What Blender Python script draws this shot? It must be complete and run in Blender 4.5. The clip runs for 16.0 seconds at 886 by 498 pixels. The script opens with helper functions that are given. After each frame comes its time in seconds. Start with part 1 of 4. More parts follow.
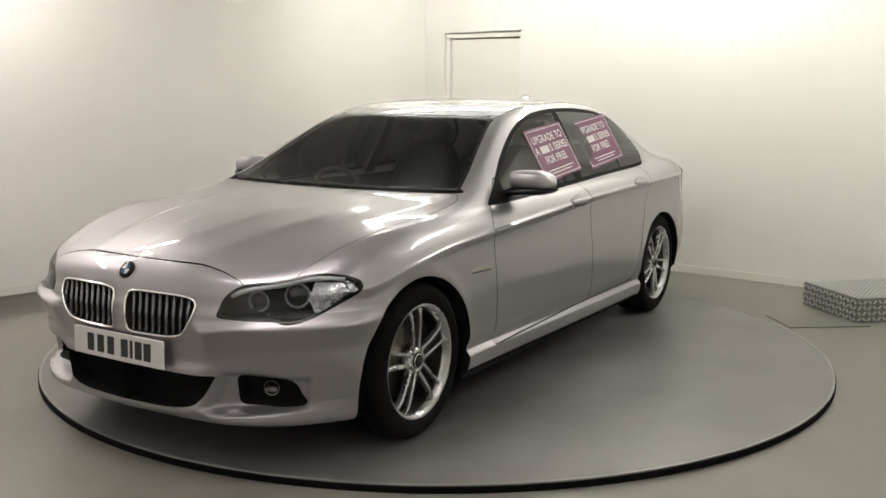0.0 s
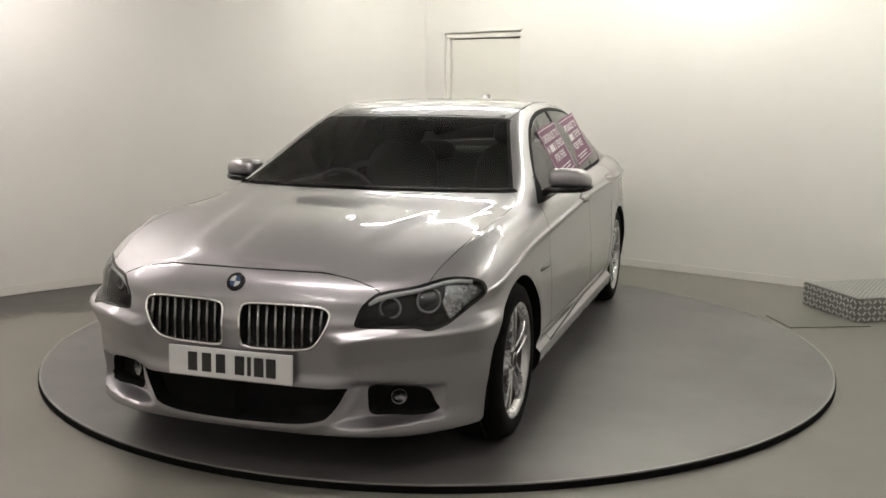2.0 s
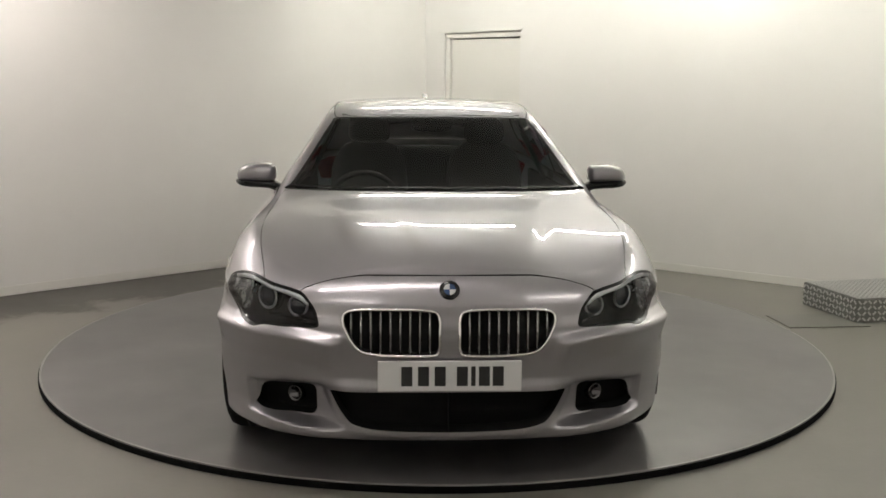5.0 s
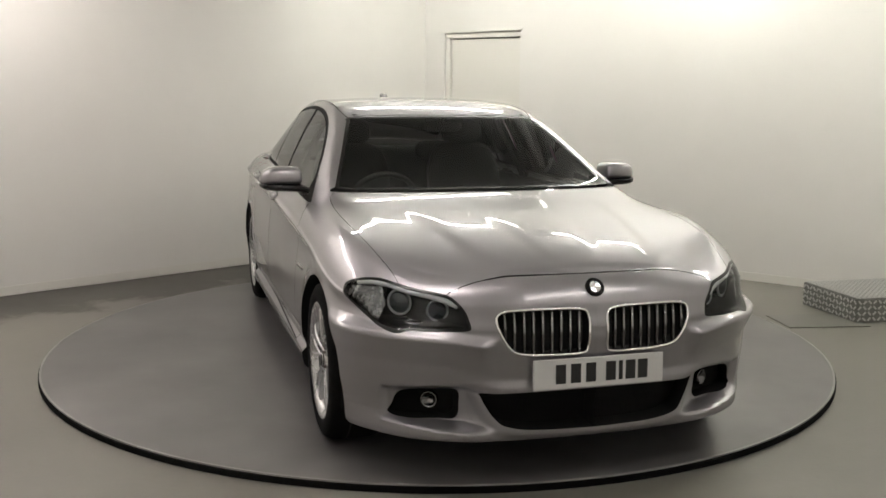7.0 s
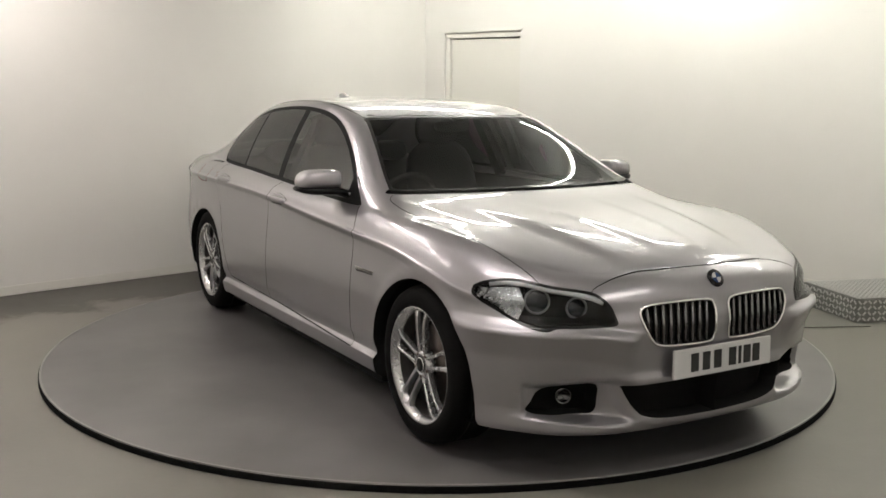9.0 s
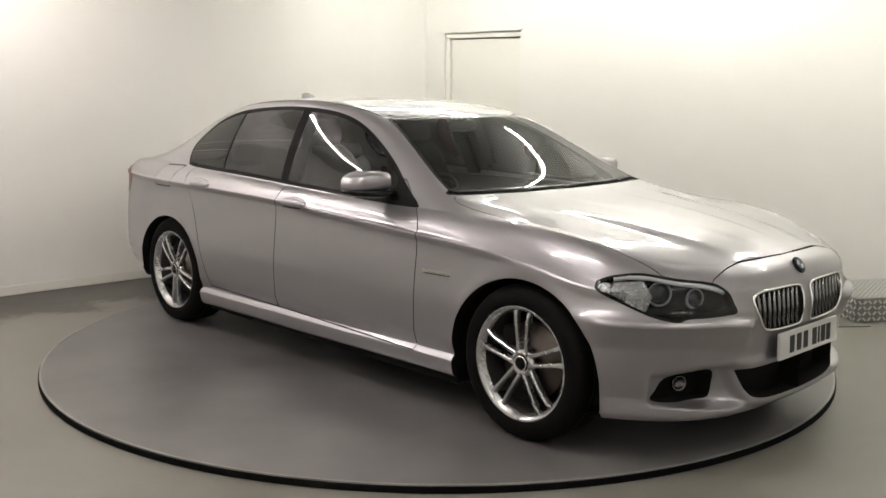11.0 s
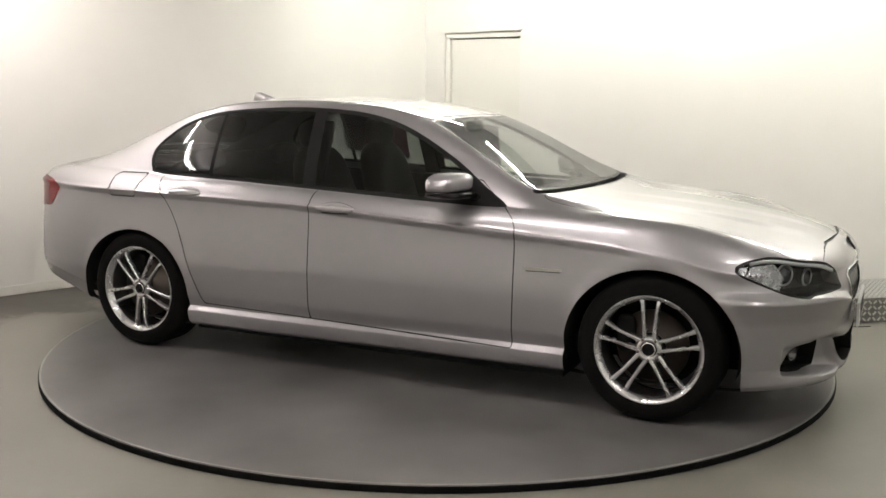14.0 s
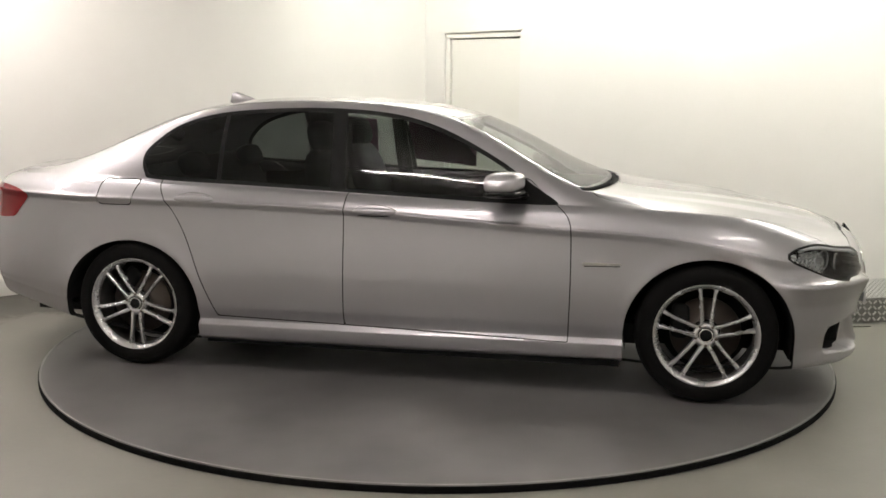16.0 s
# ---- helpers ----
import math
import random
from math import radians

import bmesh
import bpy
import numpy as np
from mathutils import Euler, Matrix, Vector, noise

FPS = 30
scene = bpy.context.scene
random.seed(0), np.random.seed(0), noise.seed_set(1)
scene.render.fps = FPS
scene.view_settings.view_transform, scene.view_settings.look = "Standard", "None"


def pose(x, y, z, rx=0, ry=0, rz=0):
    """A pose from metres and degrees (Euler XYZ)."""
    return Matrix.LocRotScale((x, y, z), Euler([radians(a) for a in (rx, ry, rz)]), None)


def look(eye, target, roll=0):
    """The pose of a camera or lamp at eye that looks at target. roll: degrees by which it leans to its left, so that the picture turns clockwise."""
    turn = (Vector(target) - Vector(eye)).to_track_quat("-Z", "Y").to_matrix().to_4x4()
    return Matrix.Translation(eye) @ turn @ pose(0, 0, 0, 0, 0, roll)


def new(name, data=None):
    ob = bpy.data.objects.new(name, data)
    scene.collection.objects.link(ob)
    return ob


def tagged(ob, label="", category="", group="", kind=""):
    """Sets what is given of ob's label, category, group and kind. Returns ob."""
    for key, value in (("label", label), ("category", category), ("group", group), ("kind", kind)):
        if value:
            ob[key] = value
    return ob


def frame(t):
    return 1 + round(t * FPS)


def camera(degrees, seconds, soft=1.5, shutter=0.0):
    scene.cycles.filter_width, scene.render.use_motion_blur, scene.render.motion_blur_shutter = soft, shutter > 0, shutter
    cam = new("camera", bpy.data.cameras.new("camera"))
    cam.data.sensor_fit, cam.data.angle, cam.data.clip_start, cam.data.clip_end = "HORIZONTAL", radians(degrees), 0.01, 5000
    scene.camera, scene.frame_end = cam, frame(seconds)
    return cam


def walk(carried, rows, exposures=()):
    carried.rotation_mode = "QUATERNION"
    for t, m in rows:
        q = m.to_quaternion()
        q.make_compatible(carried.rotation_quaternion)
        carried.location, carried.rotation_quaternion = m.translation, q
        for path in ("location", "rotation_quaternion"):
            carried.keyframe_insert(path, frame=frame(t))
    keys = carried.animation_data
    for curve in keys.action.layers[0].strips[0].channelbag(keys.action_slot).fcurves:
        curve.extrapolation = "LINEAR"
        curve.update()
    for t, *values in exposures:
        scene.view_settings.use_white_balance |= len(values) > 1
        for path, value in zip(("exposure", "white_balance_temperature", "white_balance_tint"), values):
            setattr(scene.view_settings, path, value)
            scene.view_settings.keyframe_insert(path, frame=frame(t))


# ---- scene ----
cam = camera(49.35, 16.0, soft=1.6)
EYE = (0.0, -5.70, 1.492)
AIM = (EYE[0] + math.sin(radians(0.252)) * math.cos(radians(-9.078)), EYE[1] + math.cos(radians(0.252)) * math.cos(radians(-9.078)), EYE[2] + math.sin(radians(-9.078)))
walk(cam, [(0.0, look(EYE, AIM, 0.449)), (16.0, look(EYE, AIM, 0.449))],
     [(0.0, -0.02), (1.5, -0.1), (3.5, -0.27), (6.5, -0.24), (9.0, -0.13), (12.0, 0.12), (16.0, 0.2)])

TOP = 0.035                      # height of the turntable's deck over the floor
R_TABLE = 2.24
CEIL = 2.85


# First two placed from reflections; the other six are added fill, out of view.
LIGHTS = [(0.0, 2.5, 0, 1), (-.7, -2.35, 0, 4), (3.3, 0.1, -37, 3), (-2.9, .5, 43, 0), (1.9, -3.4, 53, 2), (-1.2, -4.4, -47, 2), (1.7, 1.7, -37, 1), (-3.9, -.6, 43, 0)]


def angle(t):
    """The turntable's turn at t seconds, in degrees."""
    return -121.85 + 6.86 * t


world = bpy.data.worlds.new("world")
scene.world = world
world.use_nodes = True
world.node_tree.nodes["Background"].inputs[0].default_value = (0.9, 0.95, 1.0, 1)
world.node_tree.nodes["Background"].inputs[1].default_value = 0.0


# ---- materials ----
def material(name, color, rough=0.5, metal=0.0, coat=0.0, emit=0.0, spec=0.5):
    m = bpy.data.materials.new(name)
    m.use_nodes = True
    b = m.node_tree.nodes["Principled BSDF"]
    b.inputs["Base Color"].default_value = (*color, 1)
    b.inputs["Roughness"].default_value = rough
    b.inputs["Metallic"].default_value = metal
    b.inputs["Coat Weight"].default_value = coat
    b.inputs["Specular IOR Level"].default_value = spec
    if emit:
        b.inputs["Emission Color"].default_value = (*color, 1)
        b.inputs["Emission Strength"].default_value = emit
    return m


def shade(m, kind, **values):
    n = m.node_tree.nodes.new(kind)
    for k, v in values.items():
        n.inputs[k].default_value = v
    return n


def vary(m, scale, lo, hi, rough=None, bump=0.0, bump_scale=None, detail=6.0):
    """Two scales of variation: a broad mottling from lo to hi and a fine relief."""
    t, b = m.node_tree, m.node_tree.nodes["Principled BSDF"]
    co = t.nodes.new("ShaderNodeTexCoord")
    n = shade(m, "ShaderNodeTexNoise", Scale=scale, Detail=detail, Roughness=0.62)
    t.links.new(co.outputs["Object"], n.inputs["Vector"])
    mix = t.nodes.new("ShaderNodeValToRGB")
    mix.color_ramp.elements[0].position, mix.color_ramp.elements[1].position = 0.0, 1.0
    mix.color_ramp.elements[0].color, mix.color_ramp.elements[1].color = (*lo, 1), (*hi, 1)
    t.links.new(n.outputs["Fac"], mix.inputs["Fac"])
    t.links.new(mix.outputs["Color"], b.inputs["Base Color"])
    if rough:
        r = t.nodes.new("ShaderNodeMapRange")
        r.inputs["To Min"].default_value, r.inputs["To Max"].default_value = rough
        t.links.new(n.outputs["Fac"], r.inputs["Value"])
        t.links.new(r.outputs["Result"], b.inputs["Roughness"])
    if bump:
        f = shade(m, "ShaderNodeTexNoise", Scale=bump_scale or scale * 8, Detail=4.0)
        t.links.new(co.outputs["Object"], f.inputs["Vector"])
        bp = shade(m, "ShaderNodeBump", Strength=bump, Distance=0.004)
        t.links.new(f.outputs["Fac"], bp.inputs["Height"])
        t.links.new(bp.outputs["Normal"], b.inputs["Normal"])
    return m, mix


M_WALL, _ = vary(material("wall_paint", (0.8, 0.78, 0.73), 0.6), 0.7, (0.74, 0.73, 0.695), (0.86, 0.85, 0.82), bump=0.15, bump_scale=60)
M_CEIL, _ = vary(material("ceiling_paint", (0.8, 0.8, 0.77), 0.7), 1.1, (0.74, 0.74, 0.72), (0.8, 0.8, 0.77), bump=0.1, bump_scale=40)
M_FLOOR, FLOOR_MIX = vary(material("painted_concrete", (0.3, 0.29, 0.26), 0.35), 0.9, (0.100, 0.095, 0.083), (0.255, 0.242, 0.213), rough=(0.32, 0.6), bump=0.12, bump_scale=35)
M_TABLE, TABLE_MIX = vary(material("deck_paint", (0.33, 0.32, 0.3), 0.3, spec=0.9), 1.3, (0.045, 0.043, 0.0435), (0.186, 0.177, 0.176), rough=(0.25, 0.40), bump=0.05, bump_scale=25, detail=3.0)
# worn patches on the deck: the mottling has firmer edges
TABLE_MIX.color_ramp.elements[0].position, TABLE_MIX.color_ramp.elements[1].position = 0.2, 0.8


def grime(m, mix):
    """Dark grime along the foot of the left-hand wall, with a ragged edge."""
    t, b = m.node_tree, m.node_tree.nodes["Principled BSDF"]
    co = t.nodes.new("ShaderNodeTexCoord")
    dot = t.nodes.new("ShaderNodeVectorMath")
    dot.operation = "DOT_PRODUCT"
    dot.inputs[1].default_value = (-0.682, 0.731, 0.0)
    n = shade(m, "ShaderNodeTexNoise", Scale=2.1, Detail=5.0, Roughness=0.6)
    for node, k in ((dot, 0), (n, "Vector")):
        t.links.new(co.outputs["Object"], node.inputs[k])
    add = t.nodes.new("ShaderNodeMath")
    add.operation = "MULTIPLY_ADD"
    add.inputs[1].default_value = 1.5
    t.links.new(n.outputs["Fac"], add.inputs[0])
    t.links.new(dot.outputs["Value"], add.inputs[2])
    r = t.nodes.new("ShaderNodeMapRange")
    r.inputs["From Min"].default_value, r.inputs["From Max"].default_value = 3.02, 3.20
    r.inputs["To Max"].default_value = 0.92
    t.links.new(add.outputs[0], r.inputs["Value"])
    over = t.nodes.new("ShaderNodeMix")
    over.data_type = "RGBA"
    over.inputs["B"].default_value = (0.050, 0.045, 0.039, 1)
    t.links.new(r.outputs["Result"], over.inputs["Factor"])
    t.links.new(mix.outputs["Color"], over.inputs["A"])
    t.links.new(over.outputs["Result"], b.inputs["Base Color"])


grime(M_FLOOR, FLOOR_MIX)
M_RUBBER = material("black_rubber", (0.004, 0.004, 0.004), 0.85, spec=0.1)
M_WHITE = material("white_gloss_paint", (0.78, 0.77, 0.72), 0.4)
M_GAP = material("dark_gap", (0.01, 0.01, 0.01), 0.9)
# Strengths of the fill tubes only balance the brightness of walls and car.
M_TUBES = [material("warm_fluorescent_tube", (1.0, 0.915, 0.880), 0.4, emit=80.0), material("cool_fluorescent_tube", (1.0, 0.98, 0.90), 0.4, emit=86.0), material("weak_fill_tube", (1.0, 0.95, 0.90), 0.4, emit=52.0), material("strong_fill_tube", (1.0, 0.98, 0.89), 0.4, emit=118.0), material("pink_white_fluorescent_tube", (1.0, 0.915, 0.880), 0.4, emit=108.0)]
M_STEEL = vary(material("galvanised_steel", (0.3, 0.3, 0.29), 0.45, metal=0.6), 9.0, (0.16, 0.16, 0.152), (0.34, 0.34, 0.325), rough=(0.36, 0.55))[0]


def mesh(name, bm, mat, smooth=False):
    me = bpy.data.meshes.new(name)
    bm.to_mesh(me)
    bm.free()
    me.materials.append(mat)
    if smooth:
        me.polygons.foreach_set("use_smooth", [True] * len(me.polygons))
    return me


def part(name, bm, mat, parent=None, label="", smooth=False):
    ob = new(name, mesh(name, bm, mat, smooth))
    ob.parent = parent
    return tagged(ob, label)


def add_box(bm, lo, hi, m=None, bevel=0.0):
    """A box from corner lo to corner hi, moved by m."""
    made = bmesh.ops.create_cube(bm, size=1.0)["verts"]
    for v in made:
        v.co = Vector([lo[i] + (v.co[i] + 0.5) * (hi[i] - lo[i]) for i in range(3)])
    if bevel:
        es = list({e for v in made for e in v.link_edges})
        made = bmesh.ops.bevel(bm, geom=es, offset=bevel, segments=2, affect="EDGES")["verts"]
    if m is not None:
        for v in made:
            v.co = m @ v.co
    return made


def box(lo, hi, m=None, bevel=0.0):
    bm = bmesh.new()
    add_box(bm, lo, hi, m, bevel)
    return bm


# ---- the room: four walls round the turntable, standing corner to corner ----
CORNERS = [Vector(c) for c in ((-0.15, 4.14), (5.90, -0.40), (0.5, -7.4), (-5.75, -1.08))]


def wall_frame(i):
    """From wall space (x along the wall, y outwards, z up) to the world."""
    a, b = CORNERS[i], CORNERS[(i + 1) % 4]
    d = (b - a).normalized()
    m = Matrix(((d.x, -d.y, 0, a.x), (d.y, d.x, 0, a.y), (0, 0, 1, 0), (0, 0, 0, 1)))
    return m, (b - a).length


def room():
    bm = box((-9, -10, -0.3), (9, 8, 0.0))
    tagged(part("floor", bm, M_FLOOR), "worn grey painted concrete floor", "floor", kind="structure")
    bm = box((-9, -10, CEIL), (9, 8, CEIL + 0.2))
    tagged(part("ceiling", bm, M_CEIL), "plain white painted ceiling", "ceiling", kind="structure")
    for i, side in enumerate(("right", "back", "rear", "left")):
        m, length = wall_frame(i)
        bm = bmesh.new()
        if i == 0:                # the door's opening, next to the corner
            add_box(bm, (-0.2, 0, 0), (DOOR[0], 0.2, CEIL), m)
            add_box(bm, (DOOR[0], 0, DOOR[2]), (DOOR[1], 0.2, CEIL), m)
            add_box(bm, (DOOR[1], 0, 0), (length + 0.2, 0.2, CEIL), m)
        else:
            add_box(bm, (-0.2 if i != 3 else 0, 0, 0), (length + (0.2 if i != 3 else 0.0), 0.2, CEIL), m)
        tagged(part("wall_" + ("east", "south", "west", "north")[i], bm, M_WALL), "plain off-white painted wall", "wall", kind="structure")


DOOR = (0.24, 1.12, 2.088)        # along the wall, and its height


# ---- the car's paint and trims ----
def paint(name, color):
    m = material(name, color, 0.45, metal=0.80, coat=1.0)
    t, b = m.node_tree, m.node_tree.nodes["Principled BSDF"]
    b.inputs["Coat Roughness"].default_value = 0.02
    co = t.nodes.new("ShaderNodeTexCoord")
    v = shade(m, "ShaderNodeTexNoise", Scale=900.0, Detail=2.0)
    big = shade(m, "ShaderNodeTexNoise", Scale=2.5, Detail=3.0)
    t.links.new(co.outputs["Object"], v.inputs["Vector"])
    t.links.new(co.outputs["Object"], big.inputs["Vector"])
    add = t.nodes.new("ShaderNodeMath")
    add.operation = "ADD"
    t.links.new(v.outputs["Fac"], add.inputs[0])
    t.links.new(big.outputs["Fac"], add.inputs[1])
    r = t.nodes.new("ShaderNodeMapRange")
    r.inputs["From Min"].default_value, r.inputs["From Max"].default_value = 0.5, 1.5
    r.inputs["To Min"].default_value, r.inputs["To Max"].default_value = 0.34, 0.43
    t.links.new(add.outputs[0], r.inputs["Value"])
    t.links.new(r.outputs["Result"], b.inputs["Roughness"])
    return m


def glass(name, tint, gloss=0.02, ior=1.42):
    """A thin pane: tinted and clear, with Fresnel gloss on it."""
    m = bpy.data.materials.new(name)
    m.use_nodes = True
    t = m.node_tree
    t.nodes.clear()
    out = t.nodes.new("ShaderNodeOutputMaterial")
    mix = t.nodes.new("ShaderNodeMixShader")
    clear, shine, fres = t.nodes.new("ShaderNodeBsdfTransparent"), t.nodes.new("ShaderNodeBsdfGlossy"), t.nodes.new("ShaderNodeFresnel")
    clear.inputs[0].default_value = (*tint, 1)
    shine.inputs["Roughness"].default_value = gloss
    fres.inputs["IOR"].default_value = ior
    t.links.new(fres.outputs[0], mix.inputs[0])
    t.links.new(clear.outputs[0], mix.inputs[1])
    t.links.new(shine.outputs[0], mix.inputs[2])
    t.links.new(mix.outputs[0], out.inputs[0])
    return m


M_PAINT = paint("silver_metallic_paint", (0.314, 0.303, 0.322))
M_BLACK = material("gloss_black_plastic", (0.006, 0.006, 0.006), 0.2, spec=0.18)
M_MATT = material("matt_black_plastic", (0.006, 0.006, 0.006), 0.8, spec=0.15)
M_CHROME = material("chrome", (0.8, 0.8, 0.8), 0.08, metal=1.0)
# Barrel alloy coloured dark to stand in for the shade behind the spokes.
M_BARREL = material("shaded_barrel_alloy", (0.10, 0.095, 0.09), 0.5, metal=0.6)
M_ALLOY, _ = vary(material("silver_alloy", (0.48, 0.48, 0.49), 0.28, metal=0.9, coat=0.6), 6.0, (0.44, 0.44, 0.45), (0.52, 0.52, 0.53), rough=(0.22, 0.32))
M_TYRE, _ = vary(material("tyre_rubber", (0.015, 0.015, 0.015), 0.65, spec=0.08), 14.0, (0.003, 0.003, 0.003), (0.007, 0.0067, 0.0064), rough=(0.75, 0.95), bump=0.2, bump_scale=220)
M_DISC = vary(material("cast_iron_disc", (0.10, 0.085, 0.075), 0.4, metal=0.8), 9.0, (0.07, 0.056, 0.048), (0.14, 0.12, 0.105), rough=(0.3, 0.5))[0]
M_SCREEN = glass("windscreen_glass", (0.74, 0.77, 0.75), ior=1.33)
M_TINT = glass("tinted_rear_glass", (0.22, 0.24, 0.23))
M_SIDE = glass("lightly_tinted_side_glass", (0.55, 0.58, 0.56))
M_LENS = glass("clear_lamp_lens", (0.86, 0.88, 0.9))
M_RED = material("red_lamp_plastic", (0.17, 0.002, 0.005), 0.2, spec=0.3)
M_PLATE = material("white_plate", (0.60, 0.60, 0.60), 0.35)
M_INK = material("black_ink", (0.01, 0.01, 0.01), 0.5)
M_LEATHER, _ = vary(material("dark_leather", (0.03, 0.028, 0.026), 0.55), 25.0, (0.010, 0.0095, 0.009), (0.020, 0.0185, 0.0175), bump=0.2)
M_CABIN = material("cabin_plastic", (0.012, 0.0115, 0.0115), 0.7, spec=0.2)
M_BLUE = material("blue_enamel", (0.03, 0.06, 0.14), 0.25, coat=1.0)


# ---- the car's skin: one surface, cut into panels ----
def curve(xs, ys, q):
    """Smooth monotone interpolation through (xs, ys) at q; xs ascending."""
    x, y, q = np.asarray(xs, float), np.asarray(ys, float), np.asarray(q, float)
    h, d = np.diff(x), np.diff(y) / np.diff(x)
    s = np.zeros_like(y)
    same = d[:-1] * d[1:] > 0
    w1, w2 = 2 * h[1:] + h[:-1], h[1:] + 2 * h[:-1]
    with np.errstate(all="ignore"):
        s[1:-1] = np.where(same, (w1 + w2) / (w1 / d[:-1] + w2 / d[1:]), 0)
    s[0], s[-1] = d[0], d[-1]
    i = np.clip(np.searchsorted(x, q) - 1, 0, len(x) - 2)
    t = np.clip((q - x[i]) / h[i], 0, 1)
    return ((2 * t ** 3 - 3 * t ** 2 + 1) * y[i] + (t ** 3 - 2 * t ** 2 + t) * h[i] * s[i]
            + (3 * t ** 2 - 2 * t ** 3) * y[i + 1] + (t ** 3 - t ** 2) * h[i] * s[i + 1])


def table(pairs, q):
    """A table of (place, value) pairs in any order, smoothly read at q."""
    p = sorted(pairs)
    return curve([a for a, _ in p], [b for _, b in p], q)


WAIST = [(2.295, 0), (2.285, .26), (2.245, .46), (2.165, .63), (2.03, .778), (1.86, .874), (1.68, .909), (1.484, .918), (.8, .915),
         (0, .918), (-.8, .922), (-1.484, .925), (-1.9, .905), (-2.2, .845), (-2.4, .745), (-2.52, .56), (-2.575, .3), (-2.59, 0)]
SHOULDER = [(2.19, 0), (2.175, .26), (2.125, .44), (2.04, .575), (1.92, .68), (1.78, .75), (1.62, .79), (1.45, .812), (.8, .825),
            (0, .815), (-.8, .80), (-1.45, .785), (-1.85, .765), (-2.13, .725), (-2.32, .64), (-2.44, .48), (-2.49, .26), (-2.50, 0)]
SHOULDER_Z = [.798, .795, .79, .795, .825, .862, .893, .910, .930, .948, .976, .998, 1.018, 1.012, 1.005, 1.0, 1.0, 1.0]
CREASE_Z = [(2.3, .70), (1.9, .70), (1.5, .765), (1.22, .80), (.82, .82), (.21, .853), (-.46, .889), (-1.47, .906), (-2.0, .913), (-2.6, .93)]
BOTTOM_Z = [(2.3, .182), (1.9, .180), (1.1, .168), (-1.1, .155), (-1.9, .24), (-2.3, .30), (-2.6, .32)]
CENTRE_Z = [(2.19, .798), (2.1, .828), (1.9, .868), (1.5, .928), (1.2, .964), (1.0, .985), (.85, 1.050), (.55, 1.200), (.25, 1.350), (0.0, 1.412), (-.4, 1.442),
            (-.8, 1.442), (-1.1, 1.425), (-1.35, 1.39), (-1.6, 1.31), (-1.9, 1.165), (-2.05, 1.088), (-2.25, 1.050), (-2.45, 1.038), (-2.50, .99)]
RAIL_Z = [(2.19, .798), (2.05, .818), (1.9, .85), (1.5, .918), (1.2, .952), (1.0, .972), (.85, 1.0), (.7, 1.075), (.5, 1.19), (.3, 1.295), (.1, 1.365),
          (-.1, 1.40), (-.5, 1.42), (-.9, 1.412), (-1.2, 1.37), (-1.5, 1.265), (-1.75, 1.155), (-2.0, 1.062), (-2.2, 1.024), (-2.45, 1.012), (-2.5, .99)]
RAIL_Y = [(2.19, 0.0), (2.1, .34), (1.9, .50), (1.5, .60), (1.2, .67), (1.0, .745), (.85, .745), (.5, .655), (.3, .605), (.1, .572), (-.5, .565),
          (-1.0, .562), (-1.4, .58), (-1.75, .60), (-2.0, .61), (-2.3, .55), (-2.45, .38), (-2.5, 0.0)]


def ledge(x):
    """How far the bumper stands out under the headlamps."""
    return .020 * np.exp(-((x - 2.05) / .215) ** 4)


def loop(points, n=6, smooth=True):
    """A closed outline through the points, rounded."""
    p = np.array(points, float)
    if not smooth:
        return p
    out = []
    for i in range(len(p)):
        a, b, c, d = p[i - 1], p[i], p[(i + 1) % len(p)], p[(i + 2) % len(p)]
        for t in np.linspace(0, 1, n, endpoint=False):
            out.append(.5 * (2 * b + (c - a) * t + (2 * a - 5 * b + 4 * c - d) * t ** 2 + (3 * b - a - 3 * c + d) * t ** 3))
    return np.array(out)


def within(q, ring):
    """The signed distance of the points q (n x 2) from an outline, positive inside."""
    best, odd = np.full(len(q), 1e9), np.zeros(len(q), bool)
    for a, b in zip(ring, np.roll(ring, -1, 0)):
        e, w = b - a, q - a
        t = np.clip((w @ e) / max(e @ e, 1e-12), 0, 1)
        best = np.minimum(best, np.hypot(*(w - t[:, None] * e).T))
        cross = ((a[1] > q[:, 1]) != (b[1] > q[:, 1]))
        with np.errstate(all="ignore"):
            odd ^= cross & (q[:, 0] < e[0] * (q[:, 1] - a[1]) / (e[1] if e[1] else 1e-12) + a[0])
    return np.where(odd, best, -best)


MOUTH = loop([(-.42, .380), (-.2, .385), (.2, .385), (.42, .380), (.430, .362), (.385, .285), (.33, .250), (.17, .233), (-.17, .233), (-.33, .250), (-.385, .285), (-.430, .362)])


def resample(G, q):
    """The rows of a net read at the fractional places q, smoothly."""
    n = len(G)
    i = np.clip(q.astype(int), 0, n - 2)
    t = (q - i)[:, None, None]
    a, b, c, d = G[np.maximum(i - 1, 0)], G[i], G[i + 1], G[np.minimum(i + 2, n - 1)]
    return .5 * (2 * b + (c - a) * t + (2 * a - 5 * b + 4 * c - d) * t ** 2 + (3 * b - a - 3 * c + d) * t ** 3)


def ramp(v, a, b):
    """Rises smoothly from 0 at a to 1 at b."""
    t = np.clip((v - a) / (b - a), 0, 1)
    return t * t * (3 - 2 * t)


